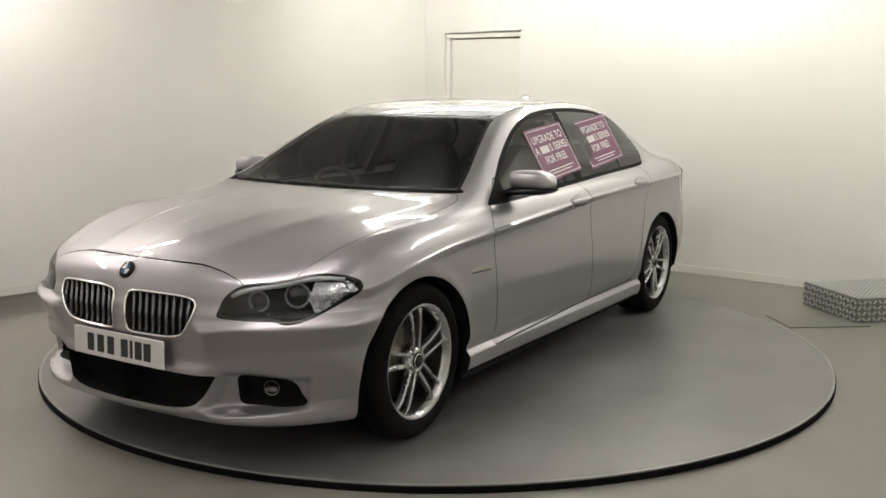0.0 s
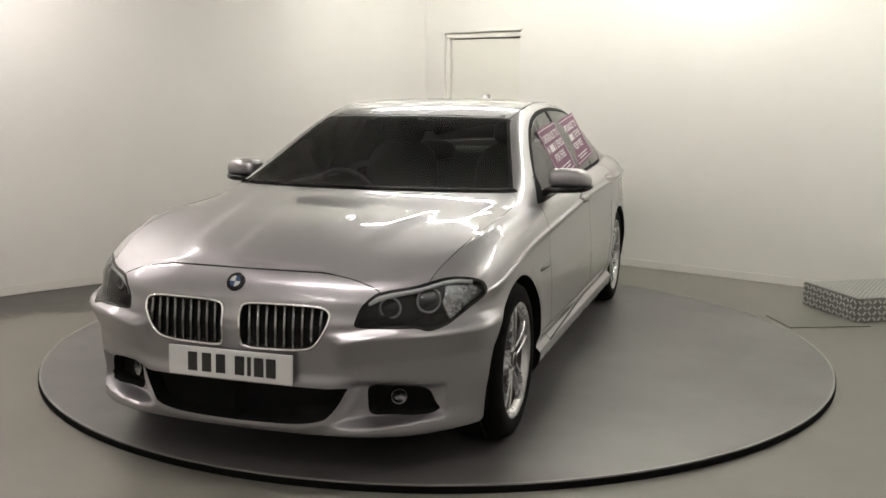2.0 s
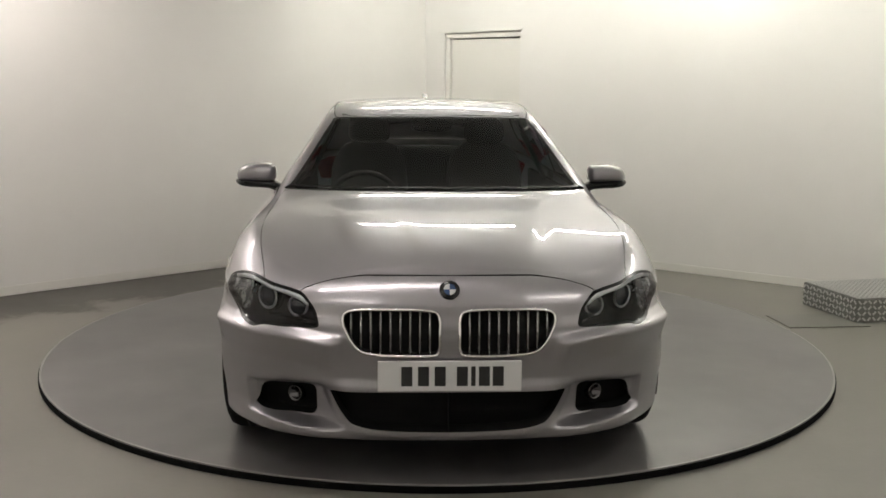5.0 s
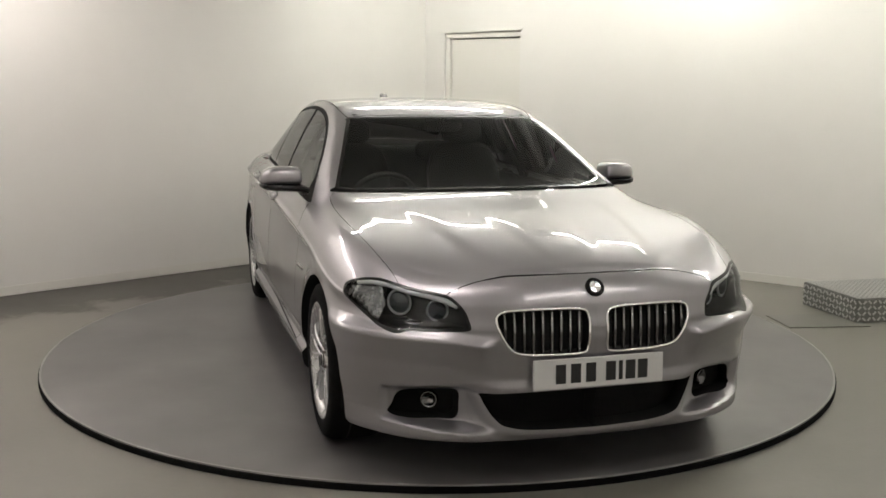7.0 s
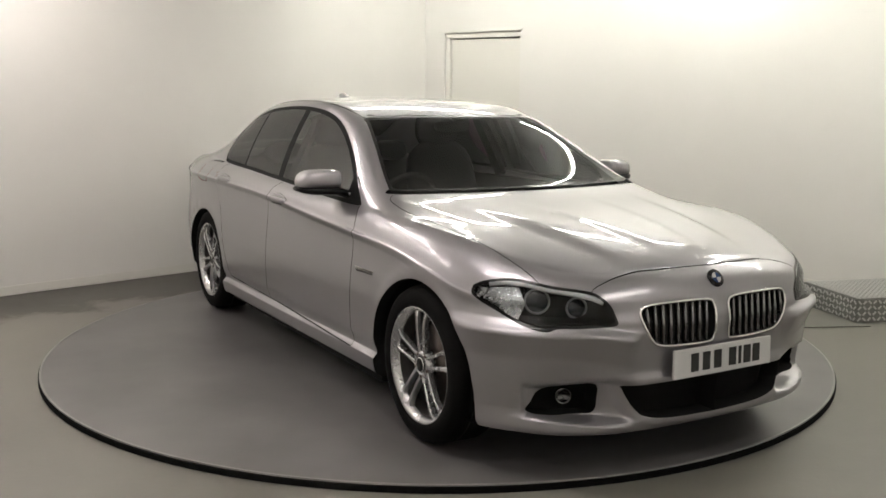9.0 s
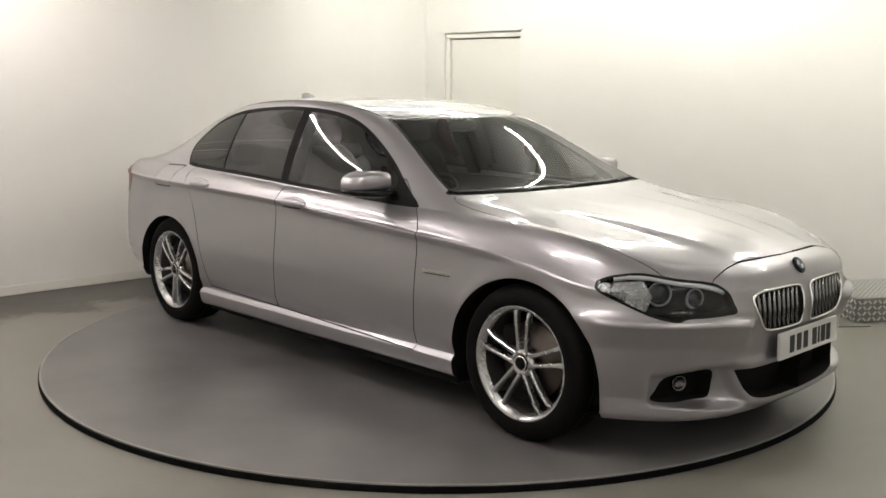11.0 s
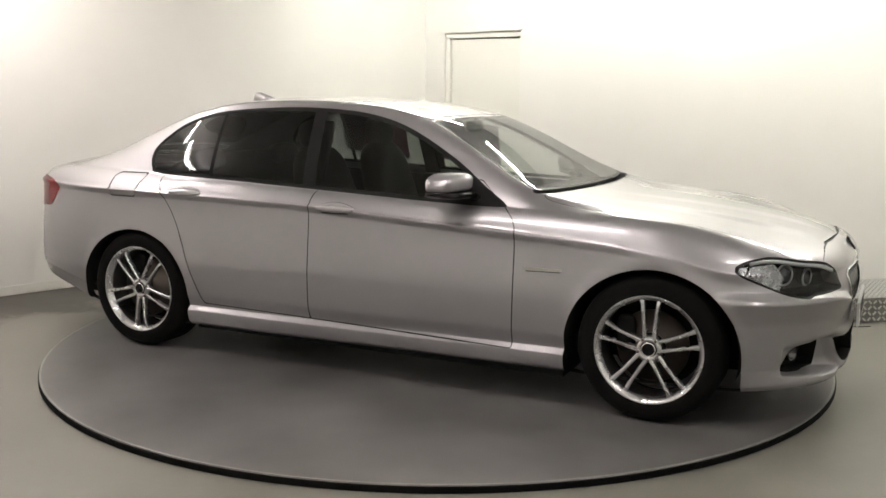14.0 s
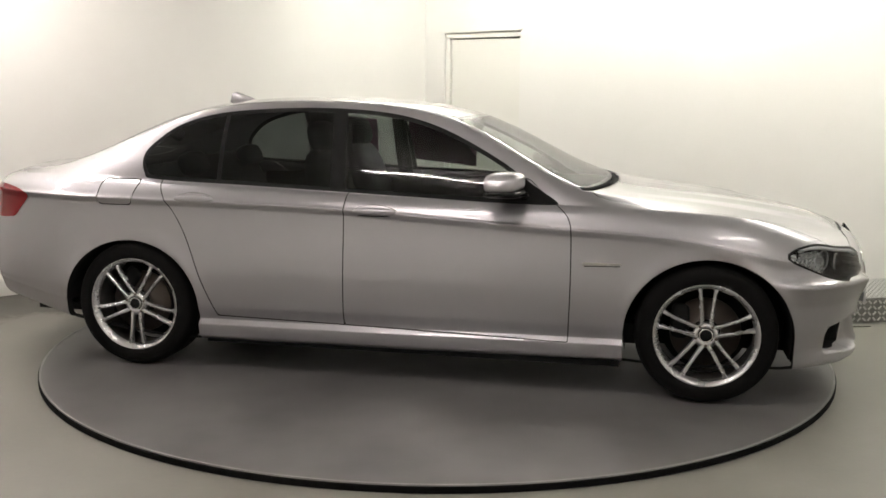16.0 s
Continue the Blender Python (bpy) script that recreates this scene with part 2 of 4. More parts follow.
def bumper_relief(G):
    """The side channels, the fin round the mouth, the blades and the step under the headlamps."""
    X, Y, Z = G[..., 0], G[..., 1], G[..., 2]
    d = np.gradient(G[:, :, :2], axis=0)
    d /= np.maximum(np.linalg.norm(d, axis=2, keepdims=True), 1e-9)
    out = np.stack([d[..., 1], -d[..., 0]], 2)
    near = (X > 1.6) & (Z < .66)
    h = (Y - X) / math.sqrt(2)
    push = np.zeros_like(X)
    # channel: fades in from the mouth, ends sharply at the corner; flat shelf below
    top = .398 - .02 * ramp(h, -1.15, -.9)
    shelf = .236 + .020 * ramp(h, -1.25, -.95)
    depth = .062 * ramp(h, -1.34, -1.20) * (1 - .55 * ramp(h, -1.15, -.90)) * (1 - ramp(h, -.918, -.896))
    push -= depth * np.clip((Z - shelf + .002) / .013, 0, 1) * (1 - ramp(Z, top - .016, top + .008))
    # the blade under the channel stands proud
    blade = ramp(h, -1.36, -1.24) * (1 - ramp(h, -1.02, -.84))
    push += .016 * blade * np.clip((shelf + .008 - Z) / .010, 0, 1) * np.clip((Z - .175) / .030, 0, 1)
    # fin round the mouth
    ring = within(np.stack([Y.ravel(), Z.ravel()], 1)[near.ravel()], MOUTH)
    far = np.full(X.shape, -1.0)
    far[near] = ring
    push += .013 * ramp(far, -.050, -.012) * (Y < .6)
    # step under the headlamp, with a crisp upper edge
    edge = .566 + .034 * ramp(Y, .40, .64)
    push += .030 * ramp(Y, .375, .44) * (1 - ramp(-X, -1.92, -1.70)) * np.clip((edge + .030 - Z) / .030, 0, 1) * np.clip((Z - edge + .11) / .10, 0, 1)
    G = G.copy()
    G[..., :2] += out * (push * near)[..., None]
    return G


def skin():
    """The half of the skin with y >= 0: points, normals and triangles."""
    w, s = np.array(WAIST), np.array(SHOULDER)
    run = np.r_[0, np.cumsum(np.hypot(*np.diff(w, axis=0).T))]
    nu = 380
    u = np.linspace(0, run[-1], nu)
    M = np.stack([curve(run, w[:, 0], u), curve(run, w[:, 1], u)], 1)
    S = np.stack([curve(run, s[:, 0], u), curve(run, s[:, 1], u), curve(run, SHOULDER_Z, u)], 1)
    d = np.gradient(M, axis=0)
    d[0], d[-1] = (0, 1), (0, -1)
    nrm = np.stack([d[:, 1], -d[:, 0]], 1) / np.hypot(d[:, 0], d[:, 1])[:, None]
    x = M[:, 0]
    front = 1 / (1 + np.exp(-(x - 1.93) / 0.05))
    rear = 1 / (1 + np.exp((x + 1.95) / 0.06))
    side = 1 - front - rear
    zb, zc = table(BOTTOM_Z, x), table(CREASE_Z, x)
    mix = lambda f, m, r: f * front + m * side + r * rear
    wing = ramp(x, .7, 1.3)                               # the crease dies out over the front wheel
    sill = np.clip((1.25 - np.abs(x)) / .12, 0, 1)        # the sill's groove runs between the wheels only
    levels = [(zb, mix(-.075, -.05 - .05 * sill, -.10)), (zb + .012, mix(-.038, -.02 - .030 * sill, -.06)), (zb + .04, mix(-.028, -.006 - .002 * sill, -.03)), (zb + .10, mix(-.034, -.002 + .004 * sill, -.01)),
              (zb + .115, mix(-.033, -.008 * sill, -.004)), (zb + .130, mix(-.031, -.020 * sill, -.003)),
              (np.minimum(zb + .20, .45), mix(-.022, .008 - .008 * sill, .0)),
              (np.full(nu, .52), mix(-.008, .006, 0)), (np.full(nu, .62), mix(0.002, 0, -.004)), (zc - .035, mix(-.012, -.018 + .009 * wing, -.026)), (zc, mix(-.016, -.006, -.02)),
              (zc + .012, mix(-.02, -.022 + .008 * wing, -.034))]
    Z, D = np.array([a for a, _ in levels]), np.array([b for _, b in levels])
    Z[9] = np.maximum(Z[9], .635)
    rows = []
    steps = [3, 3, 4, 3, 3, 4, 5, 12, 4, 3, 3]
    for i in range(nu):
        q = np.concatenate([np.linspace(i0, i0 + 1, n, endpoint=False) for i0, n in enumerate(steps)] + [[len(steps)]])
        zz = np.interp(q, range(len(levels)), Z[:, i])
        dd = curve(Z[:, i], D[:, i], zz)
        # a lip round each wheel opening
        for wx in (1.484, -1.484):
            r = np.hypot(x[i] - wx, zz - .337)
            dd = dd + .008 * np.exp(-((r - .385) / .035) ** 2) * (side[i] > .3)
        # the fuller bumper under the headlamps
        dd = dd + ledge(x[i]) * np.clip((.607 - zz) / .024, 0, 1)
        low = np.stack([M[i, 0] + nrm[i, 0] * dd, M[i, 1] + nrm[i, 1] * dd, zz], 1)
        a, b = low[-1], S[i]
        c = np.array([a[0] + .30 * (b[0] - a[0]), a[1] + .30 * (b[1] - a[1]), a[2] + .74 * (b[2] - a[2])])
        t = np.linspace(0, 1, 11)[1:, None]
        up = (1 - t) ** 2 * a + 2 * t * (1 - t) * c + t ** 2 * b
        # over the top, from the shoulder to the rail and on to the middle
        xs = S[i, 0]
        yr, zr = min(float(table(RAIL_Y, xs)), S[i, 1] * .97), float(table(RAIL_Z, xs))
        zm = float(table(CENTRE_Z, xs))
        t1 = np.linspace(0, 1, 21)[1:]
        cabin = np.clip((.95 - xs) / .3, 0, 1) * np.clip((xs + 1.9) / .4, 0, 1)
        y1 = S[i, 1] + (yr - S[i, 1]) * t1 + .022 * cabin * 4 * t1 * (1 - t1)
        z1 = S[i, 2] + (zr - S[i, 2]) * (t1 if xs < 1.0 else t1 ** .8)
        t2 = np.linspace(0, 1, 27)[1:]
        y2 = yr * (1 - t2)
        z2 = zm + (zr - zm) * (1 - t2) ** 2.1
        bonnet = np.clip((xs - 1.12) / .5, 0, 1) * np.clip((2.14 - xs) / .15, 0, 1)
        over = np.stack([np.full(46, xs), np.r_[y1, y2], np.r_[z1, z2]], 1)
        pad = np.vstack([b, over])
        for _ in range(2 if xs < .95 else 5):
            pad[1:-1] = .25 * pad[:-2] + .5 * pad[1:-1] + .25 * pad[2:]
        over = pad[1:]
        far = np.clip((xs - 1.1) / 1.0, 0, 1)
        # folds: a raised middle, and a narrow spine on it
        over[:, 2] += bonnet * .013 * ramp(-over[:, 1], -(.555 - .17 * far), -(.475 - .17 * far))
        over[:, 2] += bonnet * .006 * ramp(-over[:, 1], -(.265 - .13 * far), -(.195 - .13 * far))
        rows.append(np.vstack([low, up, over]))
    G = np.array(rows)
    n_v = G.shape[1]
    # fair the upper surface lengthwise, easing in above the shoulder
    n_low = n_v - 46
    ease = np.clip((np.arange(46) + 1) / 6, 0, 1)[None, :, None]
    ends = np.clip(np.minimum(np.arange(nu) - 30, nu - 31 - np.arange(nu)) / 25, 0, 1)[:, None, None]
    for _ in range(4):
        U = G[:, n_low:]
        pad = np.concatenate([np.repeat(U[:1], 7, 0), U, np.repeat(U[-1:], 7, 0)])
        mean = sum(pad[j:j + nu] for j in range(15)) / 15
        G[:, n_low:] = U + (mean - U) * ease * ends
    # a finer net over the nose and the lower flanks, then the bumper's modelling
    reach = run[-1] / (nu - 1)
    fine = int(1.55 / reach)
    G = resample(G, np.r_[np.linspace(0, fine, fine * 3, endpoint=False), np.arange(fine, nu)])
    foot = int(np.argmax(G[0, :, 2] > .64))
    G = resample(G.transpose(1, 0, 2), np.r_[np.linspace(0, foot, foot * 2, endpoint=False), np.arange(foot, n_v)]).transpose(1, 0, 2)
    nu, n_v = G.shape[:2]
    G = bumper_relief(G)
    du, dv = np.gradient(G, axis=0), np.gradient(G, axis=1)
    N = np.cross(du, dv)
    L = np.linalg.norm(N, axis=2, keepdims=True)
    N = np.where(L > 1e-12, N / np.maximum(L, 1e-12), (0, 0, 1))
    N[:, -1, 1] = 0
    for e in (0, -1):
        N[e, :, 1] = 0
    N /= np.maximum(np.linalg.norm(N, axis=2, keepdims=True), 1e-9)
    if (N[nu // 2, 20] @ np.array([0, 1, 0])) < 0:
        N = -N
    idx = np.arange(nu * n_v).reshape(nu, n_v)
    a, b, c, e = idx[:-1, :-1].ravel(), idx[1:, :-1].ravel(), idx[1:, 1:].ravel(), idx[:-1, 1:].ravel()
    T = np.vstack([np.stack([a, b, c], 1), np.stack([a, c, e], 1)])
    V, N = G.reshape(-1, 3), N.reshape(-1, 3)
    f = np.cross(V[T[:, 1]] - V[T[:, 0]], V[T[:, 2]] - V[T[:, 0]])
    T = T[np.linalg.norm(f, axis=1) > 1e-10]
    f = np.cross(V[T[:, 1]] - V[T[:, 0]], V[T[:, 2]] - V[T[:, 0]])
    turn = (f * N[T].mean(1)).sum(1) < 0
    T[turn] = T[turn][:, ::-1]
    return V, N, T


class Skin:
    """The skin as it is cut up: take() lifts a region out of what is left."""

    def __init__(self):
        self.V, self.N, T = skin()
        self.left = T

    def split(self, T, f):
        f = np.where(np.abs(f) < 1e-6, 1e-6, f)
        pos = f[T] > 0
        k = pos.sum(1)
        inside, outside, extra, made = [T[k == 3]], [T[k == 0]], [], {}
        V, N, n0 = self.V, self.N, len(self.V)
        newV, newN, ins, outs = [], [], [], []

        def edge(a, b):
            key = (a, b) if a < b else (b, a)
            if key not in made:
                t = f[a] / (f[a] - f[b])
                made[key] = n0 + len(newV)
                newV.append(V[a] + t * (V[b] - V[a]))
                n = N[a] + t * (N[b] - N[a])
                newN.append(n / max(np.linalg.norm(n), 1e-9))
            return made[key]

        for tri in T[(k == 1) | (k == 2)]:
            p = [f[v] > 0 for v in tri]
            one = p.index(True) if sum(p) == 1 else p.index(False)
            a, b, c = tri[one], tri[(one + 1) % 3], tri[(one + 2) % 3]
            ab, ac = edge(a, b), edge(a, c)
            lone, rest = (ins, outs) if sum(p) == 1 else (outs, ins)
            lone.append((a, ab, ac))
            rest += [(ab, b, c), (ab, c, ac)]
        if newV:
            self.V, self.N = np.vstack([V, newV]), np.vstack([N, newN])
        if ins:
            inside.append(np.array(ins))
        if outs:
            outside.append(np.array(outs))
        return np.vstack(inside), np.vstack(outside)

    def take(self, field, of=None):
        """Lifts out what lies where field(points) > 0."""
        if of is None:
            got, self.left = self.split(self.left, field(self.V))
            return got
        return self.split(of, field(self.V))


def line(points, q0, q1):
    """The signed distance along the second coordinate from an open curve q1 = g(q0)."""
    return q1 - table(points, q0)


def mesh_of(name, V, T, mat, N=None):
    """A mesh of these triangles alone, smooth, with the skin's own normals."""
    used, inv = np.unique(T, return_inverse=True)
    me = bpy.data.meshes.new(name)
    me.from_pydata(V[used].tolist(), [], inv.reshape(-1, 3).tolist())
    me.materials.append(mat)
    me.polygons.foreach_set("use_smooth", [True] * len(me.polygons))
    if N is not None:
        me.normals_split_custom_set_from_vertices(N[used].tolist())
    return me


def rim_edges(T):
    """The directed edges that bound a region."""
    e = np.vstack([T[:, [0, 1]], T[:, [1, 2]], T[:, [2, 0]]])
    have = {(a, b) for a, b in e.tolist()}
    return [(a, b) for a, b in have if (b, a) not in have]


SIDES = ((1, "left"), (-1, "right"))


class Car:
    def __init__(self):
        self.root = tagged(new("car"), "silver metallic four-door saloon car parked on the turntable", "car")
        self.skin = Skin()

    def sheet(self, name, T, mat, parent=None, sides=(1, -1), label="", push=0.0):
        """A panel out of the skin, on one side or across both."""
        V, N = self.skin.V + self.skin.N * push, self.skin.N
        flip = np.array([1, -1, 1])
        VV, NN, TT = [], [], []
        for s in sides:
            n = len(V) * len(VV)
            VV.append(V if s == 1 else V * flip)
            NN.append(N if s == 1 else N * flip)
            TT.append((T if s == 1 else T[:, ::-1]) + n)
        ob = new(name, mesh_of(name, np.vstack(VV), np.vstack(TT), mat, np.vstack(NN)))
        ob.parent = parent or self.root
        return tagged(ob, label)

    def well(self, name, T, mat, depth, parent=None, sides=(1, -1), label="", floor=True):
        """The sunk box behind an opening: its walls and its floor."""
        V = self.skin.V
        flip = np.array([1, -1, 1])
        d = np.array(depth)
        n = len(V)
        both = np.vstack([V, V + d])
        edges = [(a, b) for a, b in rim_edges(T) if abs(V[a, 1]) + abs(V[b, 1]) > 1e-4]
        tri = [(b, a, n + a) for a, b in edges] + [(b, n + a, n + b) for a, b in edges]
        tri = np.array(tri)
        if floor:
            tri = np.vstack([tri, T + n])
        VV = [both if s == 1 else both * flip for s in sides]
        TT = [(tri if s == 1 else tri[:, ::-1]) + 2 * n * i for i, s in enumerate(sides)]
        me = mesh_of(name, np.vstack(VV), np.vstack(TT), mat)
        me.polygons.foreach_set("use_smooth", [False] * len(me.polygons))
        ob = new(name, me)
        ob.parent = parent or self.root
        return tagged(ob, label)


def tube(path, radius, closed=False, n=8, squash=1.0):
    """A round bar along a path, in one bmesh."""
    bm = bmesh.new()
    p = [Vector(q) for q in path]
    rings = []
    for i, q in enumerate(p):
        if closed:
            d = p[(i + 1) % len(p)] - p[i - 1]
        else:
            d = p[min(i + 1, len(p) - 1)] - p[max(i - 1, 0)]
        z = d.to_track_quat("Z", "Y").to_matrix()
        rings.append([bm.verts.new(q + z @ Vector((radius * math.cos(a), radius * squash * math.sin(a), 0))) for a in [k * math.tau / n for k in range(n)]])
    m = len(rings)
    for i in range(m if closed else m - 1):
        a, b = rings[i], rings[(i + 1) % m]
        # the ring that fits best, so that the bar does not twist
        k0 = min(range(n), key=lambda k: ((a[0].co - p[i]) - (b[k].co - p[(i + 1) % m])).length)
        for k in range(n):
            bm.faces.new((a[k], a[(k + 1) % n], b[(k + 1 + k0) % n], b[(k + k0) % n]))
    if not closed:
        bm.faces.new(rings[0][::-1])
        bm.faces.new(rings[-1])
    bmesh.ops.recalc_face_normals(bm, faces=bm.faces)
    return bm


def lathe(profile, n=64):
    """A profile of (radius, height) pairs, turned about y."""
    bm = bmesh.new()
    rows = [[bm.verts.new((r * math.cos(k * math.tau / n), h, r * math.sin(k * math.tau / n))) for k in range(n)] for r, h in profile]
    for a, b in zip(rows, rows[1:]):
        for k in range(n):
            bm.faces.new((a[k], b[k], b[(k + 1) % n], a[(k + 1) % n]))
    bmesh.ops.recalc_face_normals(bm, faces=bm.faces)
    return bm


def puff(centre, half, power=2.6, n=20, m=12):
    """A rounded block (superellipsoid)."""
    bm = bmesh.new()
    f = lambda c: math.copysign(abs(c) ** (2 / power), c)
    rows = []
    for j in range(m + 1):
        t = -math.pi / 2 + math.pi * j / m
        rows.append([bm.verts.new((centre[0] + half[0] * f(math.cos(t)) * f(math.cos(k * math.tau / n)), centre[1] + half[1] * f(math.cos(t)) * f(math.sin(k * math.tau / n)),
                                   centre[2] + half[2] * f(math.sin(t)))) for k in range(n)])
    for a, b in zip(rows, rows[1:]):
        for k in range(n):
            bm.faces.new((a[k], a[(k + 1) % n], b[(k + 1) % n], b[k]))
    bmesh.ops.remove_doubles(bm, verts=bm.verts, dist=1e-5)
    bmesh.ops.recalc_face_normals(bm, faces=bm.faces)
    return bm


def loft(sections, s, n=24, power=3.4):
    """A body through rounded sections (centre, half depth, half height), in a row along y."""
    bm = bmesh.new()
    f = lambda c: math.copysign(abs(c) ** (2 / power), c)
    q = np.linspace(0, len(sections) - 1, 3 * len(sections))
    cols = np.array([(*c, a, b) for c, a, b in sections])
    rows = []
    for v in q:
        x, y, z, a, b = (float(curve(range(len(sections)), cols[:, j], v)) for j in range(5))
        rows.append([bm.verts.new((x + a * f(math.cos(k * math.tau / n)), y * s, z + b * f(math.sin(k * math.tau / n)))) for k in range(n)])
    for a, b in zip(rows, rows[1:]):
        for k in range(n):
            bm.faces.new((a[k], a[(k + 1) % n], b[(k + 1) % n], b[k]))
    bm.faces.new(rows[0])
    bm.faces.new(rows[-1][::-1])
    bmesh.ops.recalc_face_normals(bm, faces=bm.faces)
    return bm


def slab(points, y0, y1, m=None):
    """An outline in the plane of x and z, given depth from y0 to y1."""
    bm = bmesh.new()
    a, b = [bm.verts.new((x, y0, z)) for x, z in points], [bm.verts.new((x, y1, z)) for x, z in points]
    bm.faces.new(a)
    bm.faces.new(b[::-1])
    for i in range(len(points)):
        j = (i + 1) % len(points)
        bm.faces.new((a[i], b[i], b[j], a[j]))
    bmesh.ops.recalc_face_normals(bm, faces=bm.faces)
    if m is not None:
        bm.transform(m)
    return bm


# outlines on the skin: from the side (x, z), from above (x, y), from the front (y, z)
GLASS = loop([(.735, .930), (.45, .934), (.19, .942), (-.34, .962), (-.84, .981), (-1.38, .999), (-1.465, 1.03), (-1.495, 1.13), (-1.42, 1.22), (-1.30, 1.295),
              (-1.087, 1.352), (-.754, 1.38), (-.43, 1.383), (-.116, 1.357), (.145, 1.287), (.44, 1.145), (.66, 1.005), (.75, .95)])
both_ways = lambda pts: pts + [(x, -y) for x, y in pts[::-1] if y]
SCREEN = loop(both_ways([(.985, 0), (.965, .35), (.92, .60), (.875, .712), (.81, .708), (.5, .618), (.27, .553), (.21, .53), (.24, .3), (.255, 0)]))
COWL = loop(both_ways([(1.028, 0), (1.005, .35), (.955, .62), (.90, .74), (.80, .72), (.5, .56), (.3, .3), (.3, 0)]))
BACKLIGHT = loop(both_ways([(-1.38, 0), (-1.37, .45), (-1.42, .53), (-1.82, .555), (-1.93, .5), (-1.98, 0)]))
BONNET = loop(both_ways([(1.033, 0), (1.01, .35), (.962, .625), (.925, .745), (1.05, .768), (1.3, .772), (1.55, .765), (1.78, .742), (1.97, .706), (2.12, .68), (2.35, .62), (2.4, .4), (2.4, 0)]))
NOSE_LINE = [(0, .800), (.3, .796), (.42, .782), (.49, .765), (.535, .748), (.57, .72), (.62, .69), (1.0, .69)]
ROOF = loop(both_ways([(.235, 0), (.20, .45), (.14, .545), (-.5, .548), (-1.2, .545), (-1.36, .50), (-1.36, 0)]))
BOOT = loop(both_ways([(-2.02, 0), (-1.98, .5), (-2.0, .60), (-2.3, .57), (-2.43, .45), (-2.47, 0)]))
LAMP = loop([(-1.243, .619), (-1.235, .659), (-1.212, .700), (-1.165, .733), (-1.112, .745), (-1.006, .756), (-.876, .775), (-.789, .770), (-.723, .754), (-.685, .728), (-.703, .697), (-.791, .657), (-.879, .622), (-.945, .606), (-.999, .601), (-1.041, .611), (-1.137, .613)])
KIDNEY = loop([(.036, .60), (.038, .665), (.07, .688), (.20, .692), (.345, .688), (.386, .662), (.375, .61), (.335, .548), (.28, .528), (.16, .522), (.06, .524), (.038, .545)])
FOG = loop([(-1.168, .376), (-1.09, .378), (-1.0, .372), (-.955, .352), (-.932, .310), (-.915, .270), (-1.0, .262), (-1.10, .260), (-1.160, .266), (-1.172, .32)])
TAIL = loop([(-2.50, .88), (-2.42, .945), (-2.28, .945), (-2.15, .915), (-2.13, .890), (-2.19, .825), (-2.25, .775), (-2.5, .775)])
FLAP = loop([(-1.66, 1.0), (-1.48, 1.0), (-1.462, .985), (-1.475, .885), (-1.49, .872), (-1.66, .872), (-1.675, .89), (-1.675, .985)], smooth=False)
GAP = .0029


def in_arch(V):
    """Positive inside the wheel openings."""
    f = 1 - np.hypot((V[:, 0] - 1.490) / .396, np.maximum(V[:, 2] - .330, 0) / .374)
    r = 1 - np.hypot((V[:, 0] + 1.490) / .390, np.maximum(V[:, 2] - .330, 0) / .356)
    return np.minimum(np.maximum(f, r) * .37, V[:, 1] - .5)


